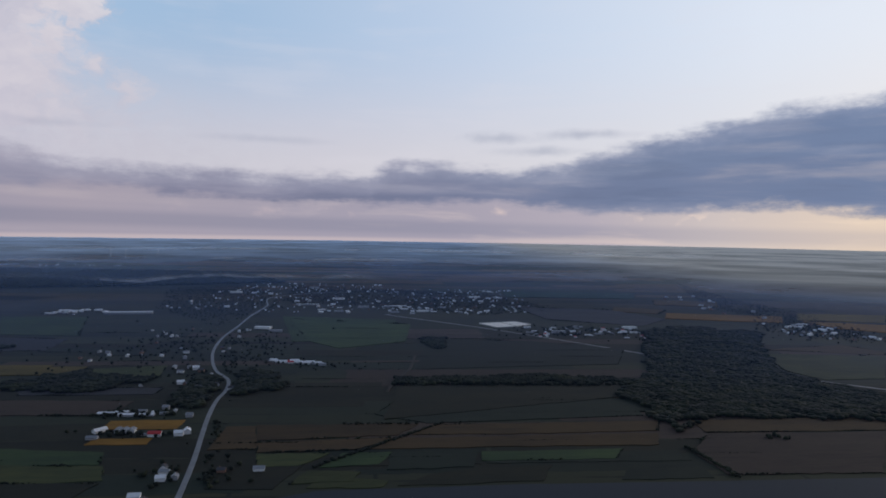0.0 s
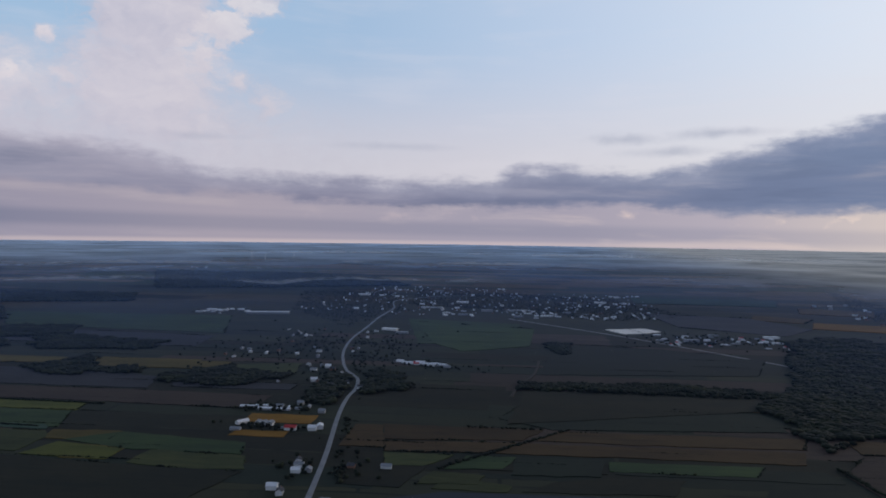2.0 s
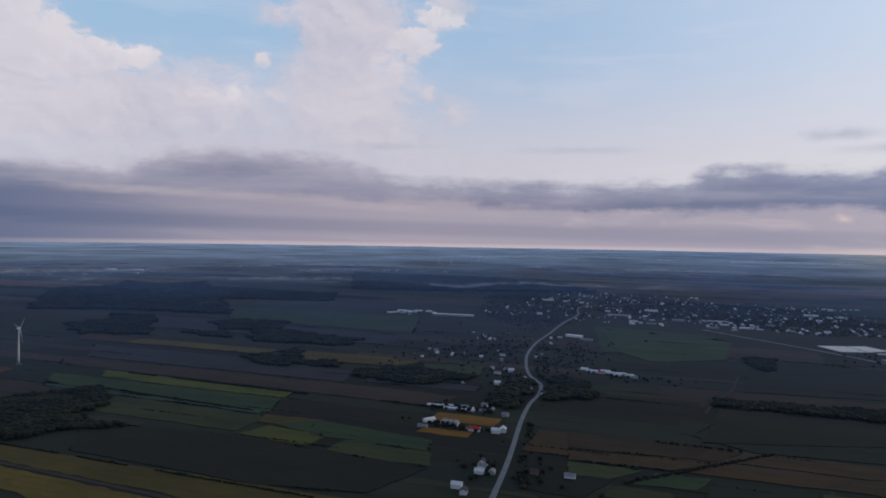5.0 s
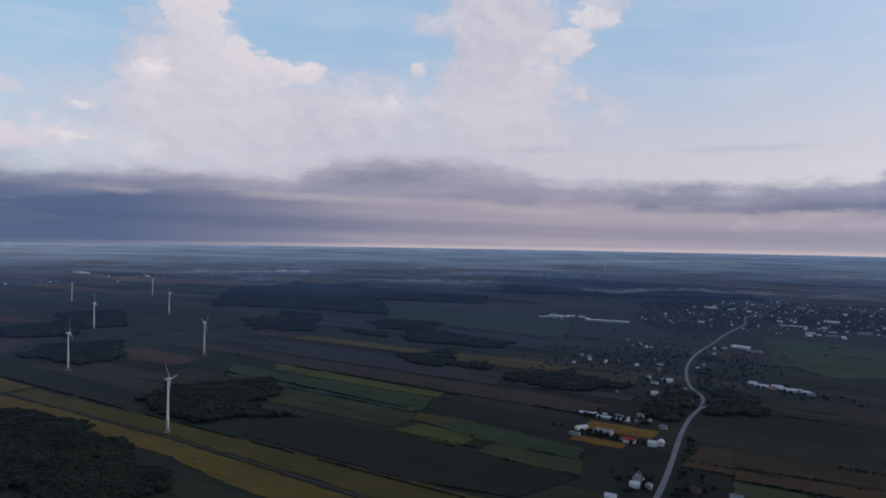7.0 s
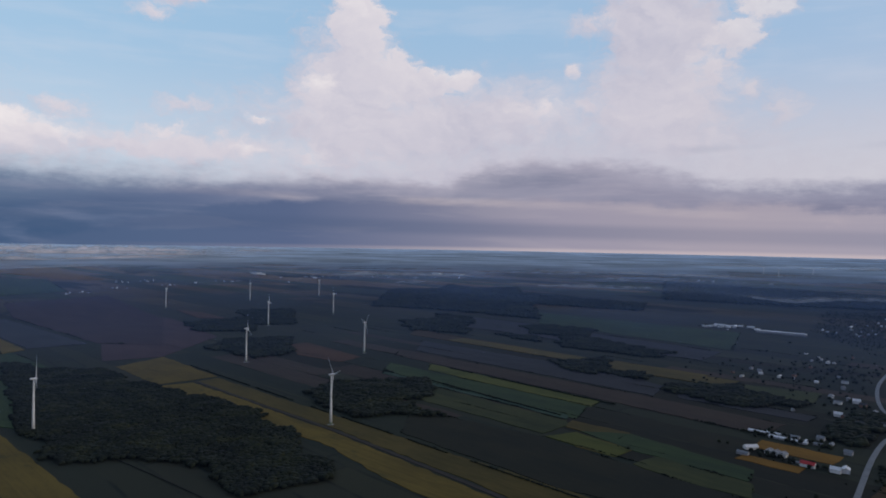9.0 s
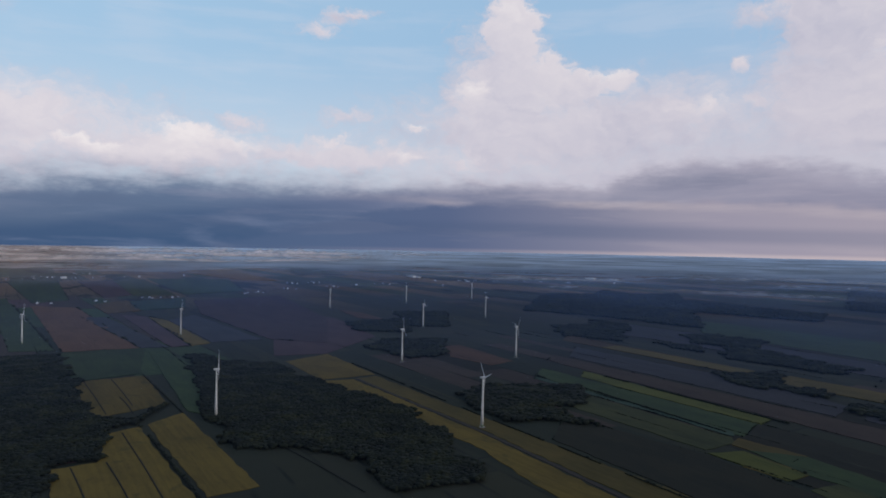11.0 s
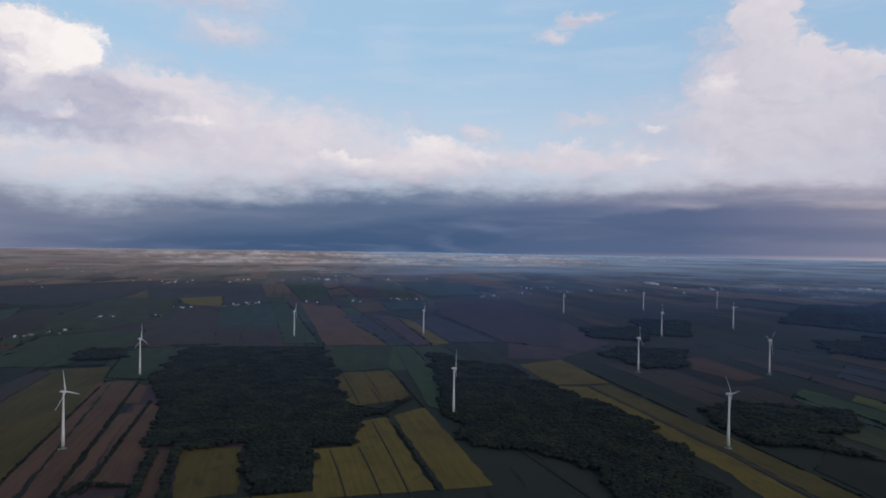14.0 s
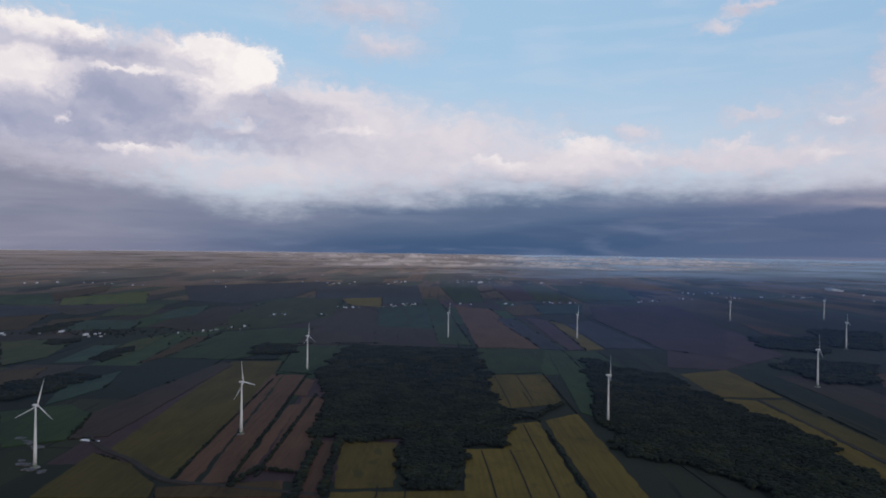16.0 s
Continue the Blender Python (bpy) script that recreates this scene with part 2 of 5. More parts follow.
# air under the cloud deck
under = by_az([(-55, lin(238, 216, 188)), (-33, lin(228, 208, 190)), (-22, lin(206, 194, 192)), (-12, lin(180, 172, 184)), (0, lin(166, 160, 176)), (12, lin(164, 158, 174)), (28, lin(166, 158, 172)), (42, lin(154, 149, 167)), (52, lin(124, 127, 151)), (64, lin(88, 102, 135)), (74, lin(82, 100, 133)), (90, lin(68, 91, 125)), (104, lin(76, 95, 128)), (114, lin(110, 116, 140)), (124, lin(134, 132, 150)), (150, lin(158, 152, 162))])
glow = W.math("MULTIPLY", W.step(n_band, 0.50, 0.66), by_az([(-55, 0.7), (-10, 0.4), (20, 0.12), (50, 0.12), (66, 0.14), (80, 0.16), (104, 0.1), (150, 0.12)]))
under = W.mix(glow, under, by_az([(-55, lin(255, 232, 190)), (-20, lin(236, 214, 202)), (10, lin(210, 196, 198)), (50, lin(190, 180, 187)), (80, lin(130, 136, 160)), (150, lin(170, 164, 176))]))
edge_line = W.math("MULTIPLY", W.math("MULTIPLY", W.step(EL, -0.3, -0.6), W.step(EL, -1.4, -0.7)), by_az([(-20, 0.0), (5, 0.5), (45, 0.45), (60, 0.15), (80, 0.0)]))
under = W.mix(edge_line, under, lin(214, 196, 196))
dark_line = W.math("MULTIPLY", W.step(W.math("ABSOLUTE", W.math("SUBTRACT", EL, by_az([(-30, 0.1), (10, 0.55), (60, 1.3), (150, 1.2)]))), 0.9, 0.2), by_az([(-30, 0.25), (0, 0.45), (30, 0.35), (60, 0.6), (90, 0.2), (150, 0.0)]))
under = W.mix(dark_line, under, by_az([(-30, lin(150, 150, 170)), (20, lin(122, 126, 150)), (70, lin(74, 92, 126))]))

# the dark deck
az_d = W.math("ADD", AZ, W.math("MULTIPLY", wobf, 1.0))
deck_top = heights([(-55, 12), (-33, 10.3), (-27, 9.8), (-23, 8.8), (-19, 8.3), (-14.5, 7.5), (-10, 5.8), (-5, 5.4), (0, 6.1), (4.8, 5.8), (5.8, 4.7), (11, 4.6), (18, 4.8), (26, 4.8), (31, 5.2), (35.5, 6.4), (42.6, 7.0), (49.3, 6.3), (51, 5.0), (56, 5.3), (63, 5.4), (72, 5.3), (83, 5.6), (92, 5.5), (100, 4.7), (105, 4.8), (111, 3.8), (115, 4.2), (119, 5.2), (125, 6.2), (130, 6.8), (155, 8.0)], az_d)
deck_low = heights([(-55, 1.6), (-33, 1.9), (-27, 2.5), (-21, 2.3), (-17, 2.0), (-10, 2.2), (-3, 2.8), (4, 2.4), (13.4, 2.3), (18, 2.5), (26, 3.1), (33, 3.2), (42.6, 3.6), (50, 3.5), (56, 3.2), (64, 3.5), (72, 2.4), (95, -3.5), (155, -3.5)], az_d)
rough_edge = W.noise(W.vec(W.math("MULTIPLY", AZ, 0.30), W.math("MULTIPLY", EL, 0.75), 14.0), 1.0, 8.0, 0.62)
layers = W.noise(W.vec(W.math("MULTIPLY", AZ, 0.07), W.math("MULTIPLY_ADD", bent.outputs[1], 0.5, W.math("MULTIPLY", EL, 0.62)), 17.0), 1.0, 7.0, 0.55)
d_top = W.math("ADD", W.math("SUBTRACT", deck_top, EL), W.math("ADD", W.math("MULTIPLY_ADD", rough_edge, 2.6, -1.3), W.math("MULTIPLY_ADD", layers, 1.6, -0.8)))
d_low = W.math("ADD", W.math("SUBTRACT", EL, deck_low), W.math("ADD", W.math("MULTIPLY_ADD", rough_edge, 2.2, -1.1), W.math("MULTIPLY_ADD", layers, 1.2, -0.6)))
deck = W.math("MULTIPLY", W.step(d_top, W.step(AZ, 52.0, 76.0, -0.5, -1.2), W.step(AZ, 52.0, 76.0, 0.9, 2.4)), W.step(d_low, -0.45, 0.5))
deck_col = by_az([(-55, lin(120, 126, 152)), (-33, lin(100, 121, 158)), (-15, lin(108, 123, 155)), (5, lin(124, 129, 155)), (20, lin(134, 134, 157)), (35, lin(146, 145, 166)), (50, lin(148, 148, 168)), (62, lin(128, 133, 158)), (72, lin(102, 114, 145)), (85, lin(84, 104, 137)), (100, lin(92, 108, 139)), (113, lin(114, 121, 147)), (124, lin(132, 134, 156)), (155, lin(152, 148, 164))])
deck_col = W.mix(W.math("MULTIPLY", W.step(n_streak, 0.48, 0.72), 0.35), deck_col, by_az([(-55, lin(200, 190, 190)), (0, lin(170, 166, 182)), (60, lin(186, 176, 188)), (90, lin(146, 150, 172)), (150, lin(176, 170, 182))]))
deck_col = W.mix(W.math("MULTIPLY", W.step(n_streak, 0.50, 0.30), 0.30), deck_col, lin(76, 92, 124))
deck_col = W.mix(W.math("MULTIPLY", W.step(layers, 0.50, 0.68), by_az([(-55, 0.5), (50, 0.5), (70, 0.3), (150, 0.35)])), deck_col, by_az([(-55, lin(130, 144, 175)), (0, lin(154, 156, 176)), (50, lin(180, 172, 186)), (75, lin(150, 152, 174)), (100, lin(126, 136, 162)), (150, lin(170, 165, 178))]))
deck_col = W.mix(W.math("MULTIPLY", W.step(d_top, 1.9, 0.0), 0.6), deck_col, by_az([(-55, lin(138, 154, 186)), (20, lin(164, 164, 184)), (60, lin(180, 174, 188)), (90, lin(166, 166, 186)), (150, lin(180, 176, 190))]))
deep = W.math("MULTIPLY", W.step(EL, 4.2, 0.2), by_az([(60, 0.0), (74, 0.85), (100, 0.9), (114, 0.4), (124, 0.05)]))
deck_col = W.mix(deep, deck_col, W.mix(W.step(n_band, 0.5, 0.7), lin(62, 87, 122), lin(94, 111, 143)))
low_half = W.step(W.math("SUBTRACT", EL, W.math("MULTIPLY", W.math("ADD", deck_top, deck_low), 0.5)), 0.6, -0.6)
sky_now = W.mix(low_half, sky_now, under)
sky_now = W.mix(W.math("MULTIPLY", deck, 0.94), sky_now, deck_col)

streak = W.math("MULTIPLY", line_of([(-55, 2.0), (20, 2.1), (32, 2.6), (46, 3.2), (65, 3.7), (78, 3.9), (155, 3.9)], 0.55), W.math("MULTIPLY", W.step(n_streak, 0.3, 0.6), by_az([(15, 0.0), (30, 0.35), (56, 0.5), (70, 0.15), (76, 0.05), (84, 0.0)])))
sky_now = W.mix(streak, sky_now, lin(194, 182, 187))
rimlit = W.math("MULTIPLY", line_of([(-55, 1.6), (-27, 1.8), (-16, 1.2), (-8, 2.1), (0, 2.2), (12, 1.5), (40, 2.4)], 0.75), W.math("MULTIPLY", W.step(W.math("ADD", n_fine, puffs), 0.34, 0.78), by_az([(-50, 0.8), (-22, 0.9), (0, 0.7), (14, 0.4), (30, 0.0)])))
sky_now = W.mix(rimlit, sky_now, by_az([(-50, lin(250, 226, 190)), (-20, lin(240, 218, 205)), (10, lin(212, 192, 194))]))
# heavy cloud overhead and behind, which keeps the land in shade
sky_now = W.mix(W.step(EL, 23.0, 42.0), sky_now, W.mix(n_big, lin(88, 102, 128), lin(118, 130, 153)))
back = W.math("MULTIPLY", W.step(W.math("ABSOLUTE", W.math("SUBTRACT", AZ, 48.0)), 105.0, 150.0), W.step(EL, 2.0, 8.0))
sky_now = W.mix(back, sky_now, lin(116, 126, 148))
# below the rim of the land
sky_now = W.mix(W.step(EL, -1.2, -4.0), sky_now, lin(70, 76, 88))
W.put(bg.inputs[0], sky_now)
bg.inputs[1].default_value = 1.0

sun_data = bpy.data.lights.new("sun", "SUN")
sun_data.energy, sun_data.angle, sun_data.color = 0.65, radians(12), (1.0, 0.88, 0.74)
sun_way = Vector((-math.sin(radians(SUN_AZ)) * math.cos(radians(SUN_EL)), math.cos(radians(SUN_AZ)) * math.cos(radians(SUN_EL)), math.sin(radians(SUN_EL))))
sun = new("sun", sun_data)
sun.matrix_world = look(sun_way * 3000, (0, 0, 0))

# ---- materials ----
MATS = {}


def material(name):
    m = bpy.data.materials.new(name)
    m.use_nodes = True
    MATS[name] = m
    n = Nodes(m.node_tree)
    b = m.node_tree.nodes["Principled BSDF"]
    b.inputs["Roughness"].default_value = 0.9
    b.inputs["Specular IOR Level"].default_value = 0.2
    return m, n, b


def rot_plan(n, v, deg):
    """The plan turned so that x runs along the strips."""
    m = n.add("Mapping")
    n.put(m.inputs[0], v)
    m.inputs["Rotation"].default_value = (0, 0, radians(-deg))
    return m.outputs[0]


def crop(name, dark, light, rows=0.35, patch=None):
    """Field cover: drifts of growth, fine mottling and faint rows along the strip."""
    m, n, b = material(name)
    pos = n.add("TexCoord").outputs["Object"]
    flat = rot_plan(n, pos, 7.0)
    s = n.add("SeparateXYZ")
    n.put(s.inputs[0], flat)
    stretched = n.vec(n.math("MULTIPLY", s.outputs[0], 0.25), s.outputs[1], 0.0)
    drift = n.noise(n.vec(n.math("MULTIPLY", s.outputs[0], 0.45), s.outputs[1], 0.0), 0.013, 6.0, 0.62)
    fine = n.noise(stretched, 0.12, 5.0, 0.65)
    row = n.noise(n.vec(n.math("MULTIPLY", s.outputs[0], 0.004), n.math("MULTIPLY", s.outputs[1], 0.16), 0.0), 1.0, 2.0, 0.5)
    mixv = n.math("ADD", n.math("MULTIPLY", drift, 0.9), n.math("ADD", n.math("MULTIPLY", fine, 0.45), n.math("MULTIPLY", row, rows)))
    fac = n.step(mixv, 0.62, 1.08)
    col = n.mix(fac, dark, light)
    if patch:
        col = n.mix(n.math("MULTIPLY", n.step(n.noise(flat, 0.02, 3.0, 0.5, 0.4), 0.60, 0.72), 0.6), col, patch)
    tint = n.add("ObjectInfo").outputs["Random"]
    hsv = n.add("HueSaturation")
    n.put(hsv.inputs["Value"], n.math("MULTIPLY_ADD", tint, 0.45, 0.72))
    hsv.inputs["Saturation"].default_value = 1.08
    n.put(hsv.inputs["Color"], col)
    n.put(b.inputs["Base Color"], hsv.outputs[0])
    bump = n.add("Bump")
    bump.inputs["Strength"].default_value = 0.5
    bump.inputs["Distance"].default_value = 0.6
    n.put(bump.inputs["Height"], fine)
    n.put(b.inputs["Normal"], bump.outputs[0])
    return m


crop("olive", (0.062, 0.050, 0.013, 1), (0.108, 0.080, 0.022, 1))
crop("moss", (0.025, 0.035, 0.013, 1), (0.058, 0.063, 0.021, 1))
crop("clay", (0.070, 0.037, 0.025, 1), (0.118, 0.064, 0.040, 1), 0.5)
crop("straw", (0.090, 0.066, 0.016, 1), (0.150, 0.106, 0.026, 1), 0.4, (0.050, 0.048, 0.014, 1))
crop("green", (0.019, 0.036, 0.016, 1), (0.040, 0.063, 0.023, 1))
crop("teal", (0.021, 0.043, 0.031, 1), (0.043, 0.073, 0.049, 1))
crop("slate", (0.020, 0.023, 0.029, 1), (0.037, 0.037, 0.044, 1), 0.5)
crop("lime", (0.036, 0.051, 0.012, 1), (0.091, 0.098, 0.021, 1), 0.6)
crop("amber", (0.140, 0.074, 0.016, 1), (0.220, 0.118, 0.028, 1))
crop("plum", (0.048, 0.029, 0.034, 1), (0.073, 0.044, 0.046, 1))


crop("fallow", (0.029, 0.021, 0.018, 1), (0.049, 0.035, 0.027, 1), 0.5)
crop("umber", (0.042, 0.028, 0.011, 1), (0.080, 0.050, 0.019, 1), 0.5)
# umber darkened for the north-east fields: their shade put into the colour
crop("umber_shaded", (0.030, 0.020, 0.010, 1), (0.058, 0.036, 0.015, 1), 0.5)
# two grass colours taken near black: the deep shade on them is painted in
crop("bracken_shaded", (0.007, 0.009, 0.005, 1), (0.015, 0.015, 0.007, 1))
crop("meadow_shaded", (0.006, 0.011, 0.008, 1), (0.012, 0.018, 0.011, 1), 0.5)


def land():
    """Open farmland: narrow strips with their own cover, cut by dark edges; true plan in metres."""
    m, n, b = material("farmland")
    a = n.add("Attribute", attribute_name="plan")
    plan = a.outputs["Vector"]
    flat = rot_plan(n, plan, 6.0)
    warp = n.noise(flat, 0.0012, 2.0, 0.5)
    s = n.add("SeparateXYZ")
    n.put(s.inputs[0], flat)
    u, v = s.outputs[0], n.math("ADD", s.outputs[1], n.math("MULTIPLY", warp, 120.0))

    def strips(width, length, seed):
        row = n.math("FLOOR", n.math("DIVIDE", v, width))
        w1 = n.add("TexWhiteNoise", noise_dimensions="2D")
        n.put(w1.inputs["Vector"], n.vec(row, seed, 0.0))
        uu = n.math("MULTIPLY_ADD", w1.outputs["Value"], length * 7.0, u)
        cell = n.math("FLOOR", n.math("DIVIDE", uu, length))
        w2 = n.add("TexWhiteNoise", noise_dimensions="3D")
        n.put(w2.inputs["Vector"], n.vec(row, cell, seed))
        fv = n.math("ABSOLUTE", n.math("SUBTRACT", n.math("FRACT", n.math("DIVIDE", v, width)), 0.5))
        fu = n.math("ABSOLUTE", n.math("SUBTRACT", n.math("FRACT", n.math("DIVIDE", uu, length)), 0.5))
        line = n.math("MAXIMUM", n.step(fv, 0.5 - 5.0 / width, 0.5 - 1.0 / width), n.step(fu, 0.5 - 5.0 / length, 0.5 - 1.0 / length))
        return w2.outputs["Value"], line

    pick, line = strips(62.0, 430.0, 1.0)
    pick2, line2 = strips(190.0, 1300.0, 2.0)
    cover = n.ramp(pick, [(0.0, (0.015, 0.019, 0.012, 1)), (0.25, (0.022, 0.025, 0.014, 1)), (0.45, (0.029, 0.028, 0.015, 1)), (0.6, (0.019, 0.023, 0.015, 1)), (0.75, (0.034, 0.028, 0.018, 1)), (0.88, (0.047, 0.037, 0.017, 1)), (1.0, (0.025, 0.031, 0.014, 1))], "CONSTANT")
    cover2 = n.ramp(pick2, [(0.0, (0.017, 0.019, 0.013, 1)), (0.3, (0.026, 0.025, 0.015, 1)), (0.55, (0.036, 0.029, 0.019, 1)), (0.75, (0.020, 0.023, 0.014, 1)), (0.9, (0.050, 0.039, 0.020, 1))], "CONSTANT")
    col = n.mix(0.5, cover, cover2)
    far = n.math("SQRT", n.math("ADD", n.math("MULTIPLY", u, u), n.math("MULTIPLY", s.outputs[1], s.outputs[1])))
    # stubble and pasture on the far plain, with sunlight painted in as lighter tones
    sunlit_stub = n.ramp(pick2, [(0.0, (0.055, 0.070, 0.045, 1)), (0.18, (0.24, 0.145, 0.085, 1)), (0.36, (0.070, 0.095, 0.050, 1)), (0.52, (0.32, 0.20, 0.11, 1)), (0.68, (0.05, 0.062, 0.045, 1)), (0.80, (0.19, 0.12, 0.085, 1))], "CONSTANT")
    col = n.mix(n.math("MULTIPLY", n.step(far, 3000.0, 6500.0), 0.85), col, sunlit_stub)
    mott = n.noise(flat, 0.010, 6.0, 0.62)
    col = n.mix(0.25, col, n.ramp(mott, [(0.3, (0.015, 0.017, 0.011, 1)), (0.7, (0.041, 0.036, 0.019, 1))]))
    copse = n.step(n.noise(n.vec(n.math("MULTIPLY", u, 0.35), v, 0.0), 0.0022, 5.0, 0.6), 0.56, 0.60)
    thick = n.math("MAXIMUM", n.math("MULTIPLY", line, n.step(n.noise(flat, 0.006, 3.0), 0.42, 0.55)), n.math("MULTIPLY", copse, n.step(far, 2600.0, 3600.0)))
    col = n.mix(thick, col, (0.009, 0.011, 0.008, 1))
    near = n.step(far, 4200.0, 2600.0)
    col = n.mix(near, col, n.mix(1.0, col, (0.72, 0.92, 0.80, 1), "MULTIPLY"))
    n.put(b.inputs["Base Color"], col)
    return m


land()


def wood_mat(name, a, b_, c):
    """Tree crowns: each its own green, with leafy mottling."""
    m, n, b = material(name)
    g = n.add("NewGeometry")
    col = n.ramp(g.outputs["Random Per Island"], [(0.0, a), (0.55, b_), (1.0, c)])
    grove = n.noise(n.add("TexCoord").outputs["Object"], 0.013, 7.0, 0.66)
    col = n.mix(1.0, col, n.ramp(grove, [(0.34, (0.60, 0.66, 0.74, 1)), (0.50, (1.0, 1.05, 1.02, 1)), (0.66, (1.9, 1.75, 1.2, 1))]), "MULTIPLY")
    leaf = n.noise(n.add("TexCoord").outputs["Object"], 0.9, 4.0, 0.7)
    col = n.mix(n.step(leaf, 0.35, 0.7), n.mix(1.0, col, (0.72, 0.72, 0.74, 1), "MULTIPLY"), col)
    n.put(b.inputs["Base Color"], col)
    bump = n.add("Bump")
    bump.inputs["Strength"].default_value = 0.5
    bump.inputs["Distance"].default_value = 0.5
    n.put(bump.inputs["Height"], leaf)
    n.put(b.inputs["Normal"], bump.outputs[0])
    return m


wood_mat("leaves", (0.011, 0.016, 0.011, 1), (0.015, 0.020, 0.012, 1), (0.022, 0.026, 0.014, 1))


def plain(name, col, rough=0.7, spread=0.25, scale=0.4, metal=0.0):
    """Painted or weathered surface with stains at two sizes."""
    m, n, b = material(name)
    pos = n.add("TexCoord").outputs["Object"]
    dirt = n.math("ADD", n.math("MULTIPLY", n.noise(pos, scale, 4.0), 0.6), n.math("MULTIPLY", n.noise(pos, scale * 9.0, 3.0), 0.4))
    shade = tuple(c * (1.0 - spread) for c in col[:3]) + (1,)
    n.put(b.inputs["Base Color"], n.mix(n.step(dirt, 0.35, 0.62), shade, col))
    b.inputs["Roughness"].default_value = rough
    b.inputs["Metallic"].default_value = metal
    return m


plain("turbine_white", (0.80, 0.81, 0.82, 1), 0.45, 0.08, 0.08)
plain("turbine_green", (0.22, 0.27, 0.20, 1), 0.6, 0.2, 0.3)
plain("asphalt", (0.18, 0.19, 0.21, 1), 0.6, 0.25, 0.05)
plain("gravel", (0.30, 0.29, 0.28, 1), 0.95, 0.3, 0.05)
plain("dirt_track", (0.050, 0.043, 0.036, 1), 0.95, 0.3, 0.05)
plain("house_white", (0.80, 0.81, 0.83, 1), 0.7, 0.2)
plain("house_grey", (0.36, 0.37, 0.40, 1), 0.8, 0.2)
plain("house_brick", (0.26, 0.15, 0.11, 1), 0.85, 0.25)
plain("roof_dark", (0.075, 0.078, 0.088, 1), 0.8, 0.3)
plain("roof_grey", (0.26, 0.28, 0.31, 1), 0.6, 0.25)
plain("roof_tin", (0.78, 0.80, 0.84, 1), 0.4, 0.15)
plain("roof_red", (0.50, 0.055, 0.06, 1), 0.55, 0.2)
plain("chalk", (0.17, 0.17, 0.18, 1), 0.9, 0.7, 0.09)
plain("ditch", (0.018, 0.020, 0.016, 1), 0.9, 0.4, 0.05)
plain("membrane", (0.82, 0.78, 0.72, 1), 0.6, 0.12, 0.02)
plain("door_dark", (0.10, 0.10, 0.11, 1), 0.6)
plain("trunk_bark", (0.06, 0.045, 0.033, 1), 0.95)
m_, n_, b_ = material("river_water")
n_.put(b_.inputs["Base Color"], (0.012, 0.018, 0.028, 1))
b_.inputs["Roughness"].default_value = 0.55
b_.inputs["Specular IOR Level"].default_value = 0.07
wave = n_.add("Bump")
wave.inputs["Strength"].default_value = 0.3
n_.put(wave.inputs["Height"], n_.noise(n_.add("TexCoord").outputs["Object"], 0.15, 4.0))
n_.put(b_.inputs["Normal"], wave.outputs[0])

# ---- the land ----
LEVEL, NEAR, SPAN = 361.0, 3000.0, 1900.0


def far(x, y):
    """A place on the plan, in metres, as a place of the model: flat for three kilometres,
    then drawn in and gently rising, so that the plain ends at its horizon within five."""
    d = math.hypot(x, y)
    if d <= NEAR:
        return Vector((x, y, 0.0)), 1.0
    q = (d - NEAR) / SPAN
    k = (NEAR + SPAN * q / (1.0 + q)) / d
    return Vector((x * k, y * k, LEVEL * (1.0 - k))), k


def mesh_ob(name, verts, faces, mat, smooth=False):
    me = bpy.data.meshes.new(name)
    me.from_pydata(verts, [], faces)
    me.update()
    if smooth:
        me.polygons.foreach_set("use_smooth", [True] * len(me.polygons))
    me.materials.append(MATS[mat])
    return new(name, me)


def part(name, bm, mat, parent, label=""):
    """A bmesh as one mesh under a thing or a part."""
    me = bpy.data.meshes.new(name)
    bm.to_mesh(me)
    bm.free()
    me.materials.append(MATS[mat])
    ob = new(name, me)
    ob.parent = parent
    return tagged(ob, label)


def ground_sheet():
    rings = [60.0 * i for i in range(1, 50)] + [3000.0 * (28000.0 / 3000.0) ** (i / 90) for i in range(0, 91)]
    seg = 360
    verts, plan = [(0, 0, 0)], [(0, 0, 0)]
    for d in rings:
        for i in range(seg):
            a = 2 * math.pi * i / seg
            x, y = d * math.cos(a), d * math.sin(a)
            verts.append(far(x, y)[0])
            plan.append((x, y, 0.0))
    faces = [(0, 1 + i, 1 + (i + 1) % seg) for i in range(seg)]
    for r in range(len(rings) - 1):
        o, p = 1 + r * seg, 1 + (r + 1) * seg
        faces += [(o + i, p + i, p + (i + 1) % seg, o + (i + 1) % seg) for i in range(seg)]
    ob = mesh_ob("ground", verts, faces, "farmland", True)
    at = ob.data.attributes.new("plan", "FLOAT_VECTOR", "POINT")
    at.data.foreach_set("vector", [c for p in plan for c in p])
    return tagged(ob, "dark green and brown farmland plain reaching the horizon", "ground", kind="structure")


ground_sheet()
rng = random.Random(7)
